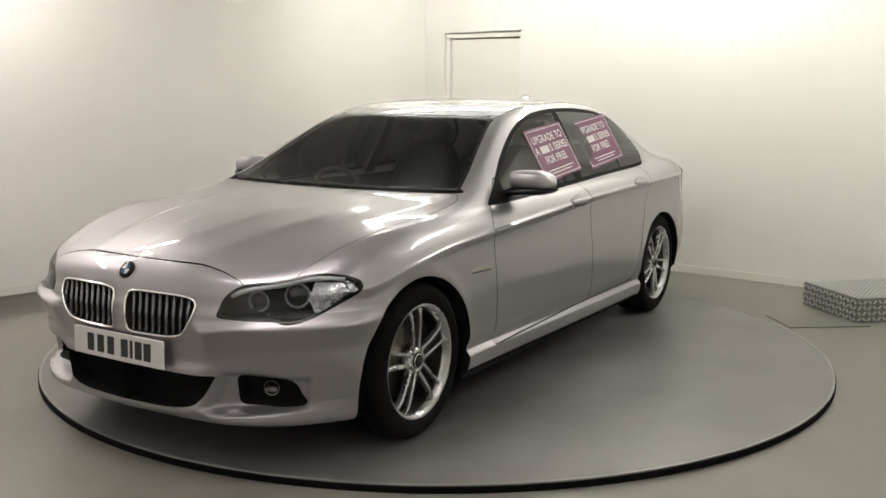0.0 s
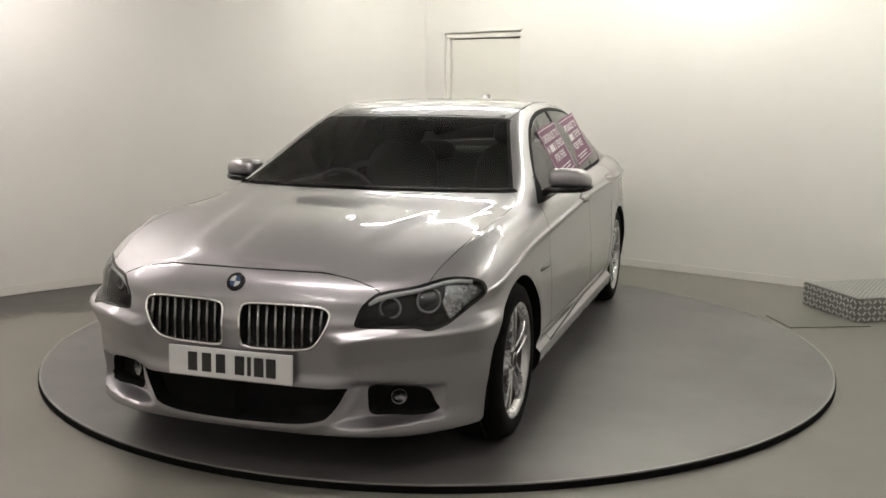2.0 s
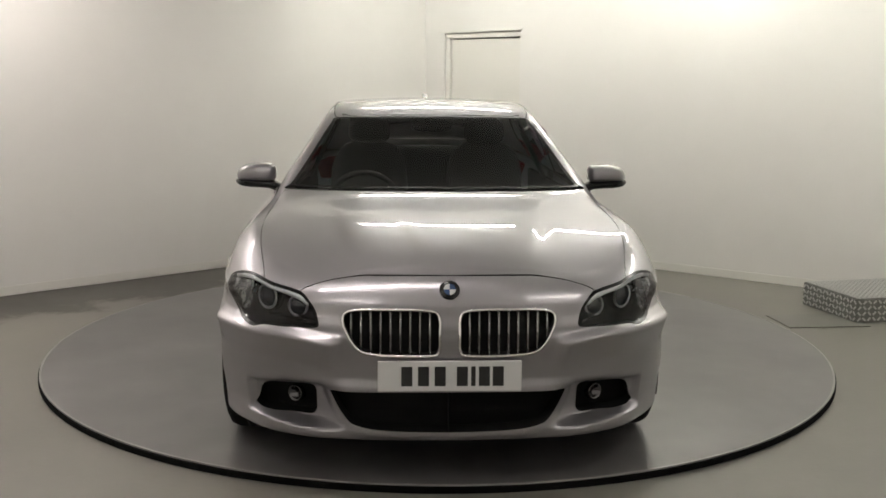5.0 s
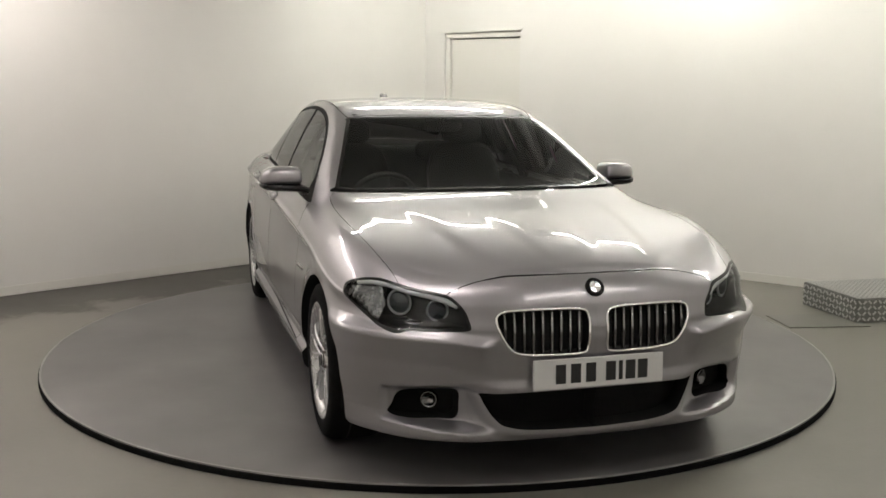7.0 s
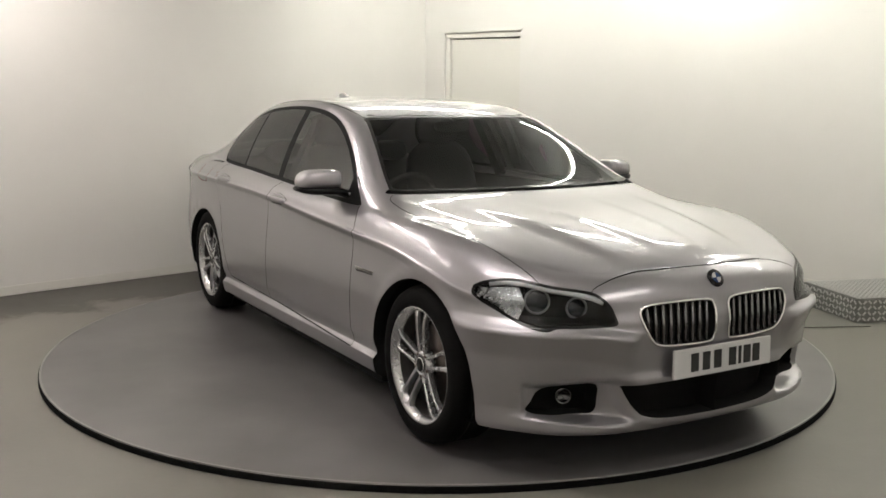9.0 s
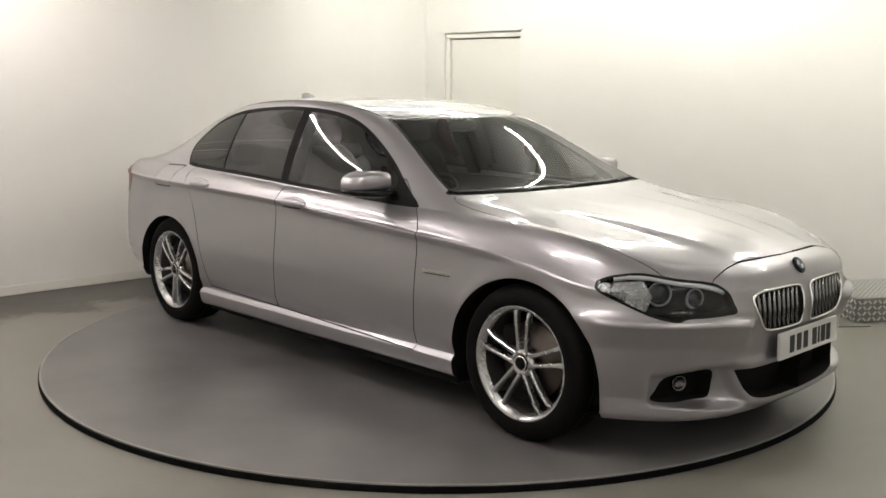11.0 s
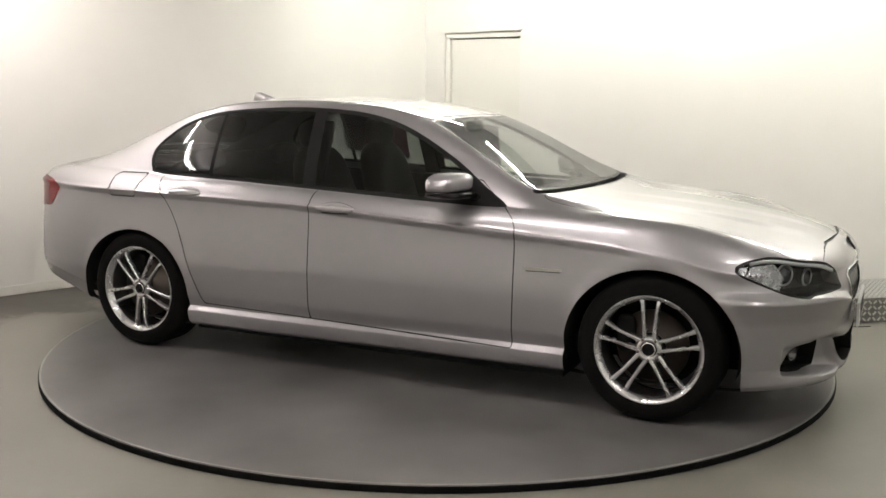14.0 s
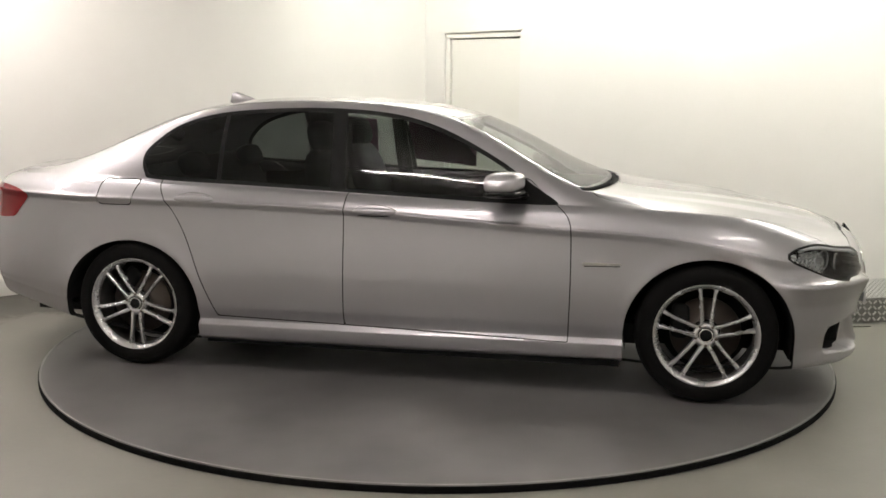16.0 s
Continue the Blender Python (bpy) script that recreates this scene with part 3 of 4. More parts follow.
def body(car):
    k = car.skin
    side = lambda V: V[:, [0, 2]]
    top = lambda V: V[:, :2]
    front = lambda V: V[:, 1:]
    nose = lambda V: V[:, 0] - 2.0
    arch = k.take(in_arch)
    V0 = k.V
    # the glass of the sides, with its black surround
    dlo = k.take(lambda V: np.minimum(within(side(V), GLASS), V[:, 1] - .45))
    pane, trim = k.take(lambda V: within(side(V), GLASS) - .021, of=dlo)
    pillar = lambda V: np.maximum(.038 - np.abs(V[:, 0] + .372 + .10 * (V[:, 2] - 1.0)), .012 - np.abs(V[:, 0] + 1.03 + .04 * (V[:, 2] - 1.0)))
    post, pane = k.take(pillar, of=pane)
    corner, pane = k.take(lambda V: V[:, 0] - .585 + (V[:, 2] - .95) * .25, of=pane)
    trim = np.vstack([trim, post, corner])
    front_pane, rest = k.take(lambda V: V[:, 0] + .37, of=pane)
    rear_pane, quarter_pane = k.take(lambda V: V[:, 0] + 1.03, of=rest)
    # windscreen, cowl and rear window
    high = lambda V: V[:, 2] - .90
    screen = k.take(lambda V: np.minimum(within(top(V), SCREEN), high(V)))
    band, screen = k.take(lambda V: .018 - within(top(V), SCREEN), of=screen)
    cowl = k.take(lambda V: np.minimum(np.minimum(within(top(V), COWL), high(V)), V[:, 0] - .86))
    back = k.take(lambda V: np.minimum(within(top(V), BACKLIGHT), high(V)))
    # lamps and openings of the nose
    diag = lambda V: np.stack([(V[:, 1] - V[:, 0]) / math.sqrt(2), V[:, 2]], 1)
    lamp = k.take(lambda V: np.minimum(within(diag(V), LAMP), V[:, 0] - 1.5))
    seal, lens = k.take(lambda V: .0095 - within(diag(V), LAMP), of=lamp)
    bowl, _ = k.take(lambda V: np.minimum(diag(V)[:, 0] + .905 - .5 * np.abs(V[:, 2] - .69), .742 - V[:, 2] - .12 * (diag(V)[:, 0] + .75)), of=lens)
    kidney = k.take(lambda V: np.minimum(within(front(V), KIDNEY), nose(V)))
    mouth = k.take(lambda V: np.minimum(within(front(V), MOUTH), nose(V)))
    fog = k.take(lambda V: np.minimum(within(diag(V), FOG), V[:, 0] - 1.8))
    tail = k.take(lambda V: np.minimum(within(side(V), TAIL), -2.0 - V[:, 0]))
    # shut lines: each panel is lifted out, then the narrow gap round it
    gaps = []

    def panel(field, gap=GAP):
        got = k.take(lambda V: field(V) - gap)
        gaps.append(k.take(lambda V: field(V) + gap))
        return got

    bonnet = panel(lambda V: np.minimum(within(top(V), BONNET), line(NOSE_LINE, V[:, 1], V[:, 2])), .0013)
    boot = panel(lambda V: np.minimum(within(top(V), BOOT), V[:, 2] - .95))
    roof = panel(lambda V: np.minimum(within(top(V), ROOF), V[:, 2] - 1.2))
    low = lambda V: V[:, 2] - (.285 - .018 * V[:, 0])
    flank = lambda V: np.minimum(V[:, 1] - .5, 1.05 - V[:, 2])
    front_line = lambda V: curve([.25, .56, .82, .88, .943, 1.1], [.83, .837, .832, .812, .739, .55], V[:, 2]) - V[:, 0]
    rear_line = lambda V: V[:, 0] - curve([.25, .299, .466, .769, 1.013, 1.1], [-.98, -.998, -1.074, -1.193, -1.363, -1.42], V[:, 2])
    front_door = panel(lambda V: np.minimum.reduce([front_line(V), V[:, 0] + .308, low(V), flank(V)]))
    rear_door = panel(lambda V: np.minimum.reduce([-.308 - V[:, 0], rear_line(V), low(V), flank(V)]))
    flap = panel(lambda V: np.minimum(within(side(V), FLAP), V[:, 1] - .6))
    bumper = k.take(lambda V: np.minimum(V[:, 0] - 1.80 - .25 * np.maximum(V[:, 2] - .70, 0), .66 + .6 * np.maximum(V[:, 0] - 1.9, 0) - V[:, 2]))
    back_bumper = k.take(lambda V: np.minimum(-1.80 - V[:, 0], .66 - V[:, 2]))
    skirt = k.take(lambda V: np.minimum.reduce([.285 - .018 * V[:, 0] - V[:, 2], 1.3 - np.abs(V[:, 0]), V[:, 1] - .5]))
    wing = k.take(lambda V: np.minimum(V[:, 0] - .5, .97 - V[:, 2]))
    shell = k.left

    car.sheet("bonnet", bonnet, M_PAINT)
    car.sheet("roof_panel", roof, M_PAINT)
    car.sheet("boot_lid", boot, M_PAINT)
    car.sheet("front_bumper", bumper, M_PAINT)
    car.sheet("rear_bumper", back_bumper, M_PAINT)
    for g in gaps[:3]:
        car.sheet("shut_line", g, M_GAP, push=-.006, label="dark gap round a body panel")
    car.sheet("windscreen", screen, M_SCREEN, label="clear curved windscreen")
    car.sheet("windscreen_surround", band, M_BLACK, label="black windscreen border")
    car.sheet("cowl", cowl, M_MATT, label="black plastic cowl", push=-.014)
    car.sheet("rear_window", back, M_TINT, label="tinted rear window")
    for s, word in SIDES:
        one = (s,)
        door = car.sheet("front_door", front_door, M_PAINT, sides=one)
        car.sheet("window_pane", front_pane, M_SIDE, door, one, "tinted glass")
        door2 = car.sheet("rear_door", rear_door, M_PAINT, sides=one)
        car.sheet("window_pane", rear_pane, M_TINT, door2, one, "tinted glass")
        car.sheet("quarter_window", quarter_pane, M_TINT, door2, one, "tinted glass")
        car.sheet("window_trim", trim, M_MATT, sides=one, label="black window surround")
        for g in gaps[3:5] + ([gaps[5]] if s < 0 else []):
            car.sheet("shut_line", g, M_GAP, sides=one, push=-.006, label="dark gap round a body panel")
        if s < 0:
            car.sheet("fuel_flap", flap, M_PAINT, sides=one)
        car.sheet("side_skirt", skirt, M_PAINT, sides=one)
        car.sheet("front_wing", wing, M_PAINT, sides=one)
        car.sheet("body_side", shell if s < 0 else np.vstack([shell, flap, gaps[5]]), M_PAINT, sides=one)
        for a in (arch[k.V[arch[:, 0], 0] > 0], arch[k.V[arch[:, 0], 0] < 0]):
            car.well("arch_lip", a, M_MATT, (0, -.05, 0), sides=one, floor=False)
        # headlamp: clear cover, dark housing, two ringed projectors
        hl = car.sheet("headlight", seal, M_BLACK, sides=one, label="swept-back headlight with twin round projectors")
        car.sheet("lens", lens, M_LENS, hl, one, "clear plastic cover", push=.001)
        car.well("housing", lamp, M_BLACK, (-.075, -.045, 0), hl, one, "dark lamp housing")
        for n, (c, r) in enumerate((((2.102, .563, .668), .038), ((2.02, .688, .690), .046))):
            at = pose(c[0], c[1] * s, c[2], 0, 0, -90 + s * (22 + 16 * n))
            bm = lathe([(r * .35, -.05), (r * .80, -.03), (r * .86, -.004), (r * .92, 0), (r * .8, .004), (.001, .012)], 24)
            bm.transform(at)
            part("projector", bm, M_BLUEGLASS, hl, "dark glass projector", True)
            bm = tube([at @ Vector((r * math.cos(a), -.002, r * math.sin(a))) for a in np.linspace(0, math.tau, 28, endpoint=False)], .0042, True)
            part("ring", bm, M_RING, hl, "pale light ring", True)
        bm = slab([(-.06, -.022), (.05, -.026), (.07, .012), (-.04, .026)], -.01, .01, pose(1.90, .782 * s, .712, 0, 0, s * -58))
        part("reflector", bm, M_CHROME, hl, "bright indicator reflector")
        brow = [car_diag(k, h, z, s, -.010) for h, z in ((-1.19, .700), (-1.15, .716), (-1.10, .727), (-1.0, .738), (-.90, .755), (-.82, .758), (-.76, .749))]
        part("light_strip", tube(brow, .0105), M_STRIP, hl, "pale light strip under the upper edge", True)
        car.sheet("bright_bowl", bowl, M_BOWL, hl, one, "bright ribbed side reflector", push=-.020)
        # kidney grille: chrome frame, black well, upright slats
        gr = car.well("grille", kidney, M_GAP, (-.06, 0, 0), sides=one, label="kidney-shaped grille with upright bars")
        ring = [car_point(k, y, z, s, .004) for y, z in KIDNEY[::2]]
        part("frame", tube(ring, .0055, True), M_CHROME, gr, "chrome surround", True)
        for i in range(9):
            y = .072 + i * .0355
            zz = [z for z in np.linspace(.50, .70, 81) if within(np.array([[y, z]]), KIDNEY)[0] > .004]
            lo, hi = car_point(k, y, zz[0], s, -.006), car_point(k, y, zz[-1], s, -.006)
            mid = (lo + hi) / 2 + Vector((.004, 0, 0))
            part("slat", tube([lo, mid, hi], .0058, n=6, squash=2.2), M_SLAT, gr, "", True)
        # fog lamp in its opening
        fg = car.well("fog_intake", fog, M_MATT, (-.07, 0, 0), sides=one, label="black side intake with a round fog light")
        at = car_diag(k, -1.045, .316, s, -.050)
        bm = lathe([(.034, -.03), (.033, .0), (.030, .004), (.026, -.006), (.001, -.012)], 28)
        bm.transform(pose(at.x, at.y, at.z, 0, 0, -90 + s * 30))
        part("fog_light", bm, M_LAMP, fg, "round clear fog light", True)
        tl = car.sheet("tail_light", tail, M_RED, sides=one, label="wrap-round red tail light", push=.003)
    car.well("lower_intake", mouth, M_MATT, (-.09, 0, 0), label="wide black lower intake")
    return V0


def car_diag(k, h, z, s, out):
    """The place on the front corner seen at (h, z) from the diagonal, out of the skin by that much."""
    q = k.V[(k.V[:, 0] > 1.6) & (np.abs((k.V[:, 1] - k.V[:, 0]) / math.sqrt(2) - h) < .03) & (np.abs(k.V[:, 2] - z) < .03)]
    w = 1 / (np.hypot((q[:, 1] - q[:, 0]) / math.sqrt(2) - h, q[:, 2] - z) + .002) ** 2
    d = ((q[:, 0] + q[:, 1]) * w).sum() / w.sum() / math.sqrt(2) + out
    return Vector(((d - h) / math.sqrt(2), (d + h) / math.sqrt(2) * s, z))


def car_point(k, y, z, s, out):
    """The place on the nose seen at (y, z) from the front, out of the skin by that much."""
    near = k.V[:len(k.V)]
    mask = (near[:, 0] > 1.95) & (np.abs(near[:, 1] - y) < .03) & (np.abs(near[:, 2] - z) < .03)
    q = near[mask]
    w = 1 / (np.hypot(q[:, 1] - y, q[:, 2] - z) + .002) ** 2
    return Vector(((q[:, 0] * w).sum() / w.sum() + out, y * s, z))


M_BLUEGLASS = material("projector_glass", (0.02, 0.025, 0.03), 0.05, coat=1.0)
M_RING = material("pale_lamp_ring", (0.36, 0.36, 0.36), 0.3)
M_STRIP = material("pale_strip", (0.85, 0.85, 0.84), 0.25, coat=1.0)
M_BOWL = vary(material("satin_reflector", (0.35, 0.35, 0.35), 0.3, metal=0.8), 45.0, (0.22, 0.22, 0.22), (0.75, 0.75, 0.75), rough=(0.12, 0.4), bump=0.6, bump_scale=70)[0]
M_BADGE = material("pale_enamel", (0.42, 0.42, 0.42), 0.3)
M_SLAT = material("graphite_slat", (0.20, 0.20, 0.20), 0.2, metal=0.9)
M_LAMP = material("fog_lamp_glass", (0.11, 0.11, 0.115), 0.16, metal=0.9, coat=1.0)


def wheel(car, x, s, spin):
    """A five-twin-spoke alloy wheel with its tyre, standing on the deck."""
    w = new("wheel")
    w.parent = car.root
    w.location = (x, .905 * s, .337)
    tagged(w, "silver alloy wheel with five twin spokes")
    f = Matrix.Diagonal((1, s, 1, 1)) @ pose(0, 0, 0, 0, spin, 0)

    def add(name, bm, mat, parent=w, label="", smooth=True):
        bm.transform(f)
        bmesh.ops.recalc_face_normals(bm, faces=bm.faces)
        return part(name, bm, mat, parent, label, smooth)

    tyre = add("tyre", lathe([(.236, -.215), (.300, -.235), (.325, -.225), (.3365, -.195), (.337, -.06), (.333, -.03), (.322, -.006), (.300, .006), (.272, .009), (.250, .004), (.238, -.006), (.236, -.02)], 72),
               M_TYRE, label="black low-profile tyre")
    add("tread_groove", lathe([(.3378, -.085), (.3378, -.077)], 72), M_GAP, tyre)
    rim = add("rim", lathe([(.2215, -.03), (.228, -.012), (.238, -.004), (.247, .004), (.250, .002), (.249, -.008), (.240, -.02)], 72), M_ALLOY)
    add("barrel", lathe([(.236, -.20), (.224, -.10), (.222, -.029)], 72), M_BARREL, w)
    for i in range(5):
        for t in (-1, 1):
            bm = bmesh.new()
            prof = ((.045, .021, .0115, -.016, .030), (.10, .0240, .0100, -.010, .026), (.17, .0300, .0095, -.006, .024), (.205, .0345, .0105, -.008, .025), (.228, .0400, .0140, -.014, .026))
            rows = []
            for r, off, wid, face, deep in prof:
                y0, y1 = off * t - wid, off * t + wid
                rows.append([bm.verts.new(c) for c in ((y0, face - deep, r), (y0 + .002, face - .004, r), (y0 + .006, face, r), (y1 - .006, face, r), (y1 - .002, face - .004, r), (y1, face - deep, r))])
            for a, b in zip(rows, rows[1:]):
                for k in range(6):
                    bm.faces.new((a[k], a[(k + 1) % 6], b[(k + 1) % 6], b[k]))
            bm.transform(pose(0, 0, 0, 0, i * 72, 0))
            add("spoke", bm, M_ALLOY, rim, smooth=False)
    add("hub", lathe([(.062, -.06), (.062, -.022), (.050, -.014), (.036, -.012), (.035, -.018)], 40), M_ALLOY, rim)
    add("centre_cap", lathe([(.034, -.02), (.034, -.011), (.030, -.009), (.001, -.008)], 32), M_BLACK, rim, "black round centre cap")
    add("cap_ring", lathe([(.033, -.010), (.031, -.0075), (.0285, -.0085)], 32), M_CHROME, rim)
    for i in range(5):
        bm = lathe([(.007, -.02), (.007, -.012), (.001, -.011)], 10)
        bm.transform(pose(.050 * math.sin(i * math.tau / 5 + .63), 0, .050 * math.cos(i * math.tau / 5 + .63)))
        add("bolt", bm, M_DISC, rim)
    add("brake_disc", lathe([(.07, -.05), (.07, -.085), (.165, -.088), (.168, -.10), (.165, -.11)], 48), M_DISC, w, "ventilated iron brake disc")
    bm = puff((-.12, -.092, .05), (.045, .03, .085), 4)
    add("caliper", bm, M_MATT, w)
    add("back_plate", lathe([(.21, -.19), (.02, -.185)], 40), M_MATT, w)
    return w


def car_details(car):
    k, root = car.skin, car.root
    for x, cut in ((1.484, -.12), (-1.484, -.05)):
        for s in (1, -1):
            wheel(car, x, s, (36 if x < 0 else 0) + (5 if s > 0 else 0))
            bm = lathe([(.392, .0), (.392, -.34)], 48)
            for v in [v for v in bm.verts if v.co.z < cut]:
                bm.verts.remove(v)
            bm.transform(pose(x, .885 * s, .34) @ Matrix.Diagonal((1, s, 1, 1)))
            part("arch_liner", bm, M_MATT, root)
            part("arch_wall", slab([(-.40, cut - .02), (.40, cut - .02), (.40, .3), (.2, .40), (-.2, .40), (-.40, .3)], -.01, .01, pose(x, .52 * s, .34)), M_MATT, root)
    bm = box((-2.3, -.55, .20), (2.17, .55, .24))
    add_box(bm, (-1.08, -.87, .150), (1.08, .87, .23))
    add_box(bm, (1.90, -.70, .182), (2.04, .70, .22))
    add_box(bm, (2.035, -.50, .184), (2.17, .50, .215))
    part("underbody", bm, M_MATT, root, "dark underbody")
    for s in (1, -1):
        # door mirror on its stalk
        cap = loft([((.522, .838, 1.040), .052, .030), ((.524, .852, 1.046), .074, .042), ((.520, .905, 1.048), .086, .046), ((.507, .965, 1.046), .084, .045),
                    ((.494, 1.010, 1.038), .072, .038), ((.486, 1.030, 1.030), .052, .027), ((.484, 1.040, 1.026), .026, .012)], s)
        mr = part("door_mirror", cap, M_PAINT, root, "silver door mirror with a black base", True)
        bm = loft([((.570, .800, .970), .036, .015), ((.545, .838, .982), .066, .019), ((.522, .900, .988), .090, .021), ((.508, .965, .990), .089, .021),
                   ((.494, 1.018, .993), .072, .017), ((.484, 1.046, .998), .034, .008)], s)
        part("base", bm, M_BLACK, mr, "gloss black", True)
        bm = tube([(.62, .775 * s, .955), (.60, .80 * s, .966), (.56, .86 * s, .985)], .022)
        part("stalk", bm, M_BLACK, mr, "gloss black", True)
        bm = puff((.440, .94 * s, 1.036), (.010, .076, .038), 3.0)
        part("mirror_glass", bm, M_CHROME, mr)
        # handles: a shallow cup and a bar over it
        for x, z in ((-.148, .878), (-1.122, .912)):
            door = [o for o in root.children if o.name.split(".")[0] == ("front_door" if x > -.5 else "rear_door") and (sum(v.co.y for v in o.data.vertices) > 0) == (s > 0)][0]
            y = .898 if x > -.5 else .894
            part("door_handle", puff((x, (y + .010) * s, z), (.112, .020, .019), 2.6), M_PAINT, door, "", True)
            part("handle_cup", puff((x, (y - .002) * s, z - .002), (.116, .010, .036), 1.7), M_PAINT, door, "", True)
            part("cup_shadow_line", puff((x, (y - .004) * s, z - .003), (.120, .0095, .0385), 1.7), M_GAP, door, "", True)
            part("handle_shadow_gap", puff((x, (y + .013) * s, z - .021), (.085, .006, .004), 2.4), M_GAP, door, "", True)
        # vent trim behind the front wheel
        part("wing_vent", slab([(-.095, -.010), (.08, -.004), (.095, .006), (-.095, .008)], -.003, .005, pose(.985, .912 * s, .662)), M_CHROME, root, "thin chrome side vent with a dark slot")
        part("wing_vent_slot", slab([(-.085, -.012), (.085, -.007), (.085, -.004), (-.085, -.008)], -.004, .0055, pose(.985, .9125 * s, .660)), M_GAP, root)
    # number plate; its characters are plain bars
    pl = part("number_plate", box((-.006, -.26, -.0555), (.006, .26, .0555), pose(2.312, 0, .455, 0, -2, 0), .002), M_PLATE, root, "white number plate with a row of black marks")
    for i, y in enumerate((.185, .135, .095, .055, -.025, -.085, -.145)):
        wd = .008 if i == 2 else .020
        part("mark", box((.0062, y - wd - .01, -.036), (.0072, y + wd - .01, .036), pose(2.312, 0, .455, 0, -2, 0)), M_INK, pl)
    # round badge over the grille
    spot = car_point(k, .004, .758, 1, .004)
    at = pose(spot.x, 0, .758, 0, -34, 0) @ pose(0, 0, 0, 0, 0, -90)
    bd = lathe([(.037, -.004), (.037, .004), (.034, .006), (.001, .007)], 36)
    bd.transform(at)
    bd = part("badge", bd, M_BLACK, root, "round black badge with a blue and white centre", True)
    for q in range(4):
        bm = bmesh.new()
        arc = [bm.verts.new((.022 * math.cos(a), .0078, .022 * math.sin(a))) for a in np.linspace(q * math.pi / 2, (q + 1) * math.pi / 2, 8)]
        bm.faces.new([bm.verts.new((0, .0078, 0))] + arc)
        bm.transform(at)
        part("quarter", bm, M_BLUE if q % 2 else M_BADGE, bd)
    # aerial fin and wipers
    part("aerial_fin", slab([(-.10, -.01), (-.085, .045), (-.06, .052), (.02, .025), (.10, -.01)], -.018, .018, pose(-1.20, 0, 1.412)), M_PAINT, root, "silver aerial fin", True)
    for y0, y1 in ((.55, -.02), (-.10, -.66)):
        part("wiper", tube([(.985 - .18 * y0 ** 2, y0, .992), (.99, (y0 + y1) / 2, 1.0), (.985 - .18 * y1 ** 2, y1, .992)], .007), M_MATT, root, "black wiper blade")


def cabin(car):
    root = car.root
    part("cabin_floor", box((-1.7, -.74, .24), (1.25, .74, .34)), M_CABIN, root)
    part("door_lining", box((-1.4, -.80, .30), (.8, -.77, .93)), M_CABIN, root)
    part("door_lining", box((-1.4, .77, .30), (.8, .80, .93)), M_CABIN, root)
    part("dashboard", slab([(.45, .60), (.50, .88), (.62, .955), (.80, .965), (1.0, .95), (1.0, .55)], -.74, .74), M_CABIN, root, "dark dashboard", True)
    part("parcel_shelf", slab([(-1.35, .90), (-1.40, .96), (-1.95, 1.0), (-1.95, .9)], -.66, .66), M_CABIN, root)
    part("headliner", slab([(.18, 1.345), (0, 1.375), (-.4, 1.40), (-.8, 1.40), (-1.12, 1.375), (-1.12, 1.365), (-.8, 1.385), (-.4, 1.385), (0, 1.36), (.18, 1.33)], -.50, .50), M_CABIN, root, "dark headliner")
    for s in (1, -1):
        part("pillar_lining", slab([(-.44, 0), (-.34, 0), (-.36, .40), (-.44, .40)], -.012, .012, pose(0, .735 * s, .95, s * 27, 0, 0)), M_CABIN, root)
        seat = part("front_seat", puff((-.12, .37 * s, .52), (.27, .25, .10), 3.5), M_LEATHER, root, "dark leather front seat", True)
        bm = puff((0, 0, .30), (.085, .245, .33), 3.2)
        bm.transform(pose(-.42, .37 * s, .56, 0, -18, 0))
        part("backrest", bm, M_LEATHER, seat, "", True)
        bm = puff((0, 0, 0), (.055, .135, .085), 3.0)
        bm.transform(pose(-.60, .37 * s, 1.225, 0, -14, 0))
        part("headrest", bm, M_LEATHER, seat, "", True)
        for d in (-.05, .05):
            part("headrest_post", tube([(-.56, .37 * s + d, 1.08), (-.59, .37 * s + d, 1.18)], .007), M_CHROME, seat)
        bm = puff((0, 0, 0), (.05, .14, .07), 3.0)
        bm.transform(pose(-1.36, .40 * s, 1.06, 0, -20, 0))
        part("rear_headrest", bm, M_LEATHER, root, "dark leather rear headrest", True)
    bench = part("rear_seat", puff((-1.05, 0, .54), (.28, .68, .11), 4), M_LEATHER, root, "dark leather rear bench", True)
    bm = puff((0, 0, .26), (.09, .68, .30), 4)
    bm.transform(pose(-1.28, 0, .56, 0, -22, 0))
    part("backrest", bm, M_LEATHER, bench, "", True)
    at = pose(.36, -.37, .87, 0, -66, 0)
    sw = part("steering_wheel", tube([at @ Vector((.185 * math.cos(a), .185 * math.sin(a), 0)) for a in np.linspace(0, math.tau, 40, endpoint=False)], .015, True), M_LEATHER, root, "black steering wheel", True)
    bm = puff((0, 0, -.02), (.065, .075, .03), 3)
    bm.transform(at)
    part("boss", bm, M_CABIN, sw, "", True)
    for a in (0, 2.2, -2.2):
        part("spoke", tube([at @ Vector((.05 * math.cos(a + math.pi), .05 * math.sin(a + math.pi), -.01)), at @ Vector((.18 * math.cos(a + math.pi), .18 * math.sin(a + math.pi), 0))], .012), M_CABIN, sw)
    mr = part("rear_view_mirror", puff((.22, 0, 1.285), (.02, .115, .034), 3), M_MATT, root, "black interior mirror", True)
    part("stem", tube([(.22, 0, 1.30), (.25, 0, 1.335)], .010), M_MATT, mr)


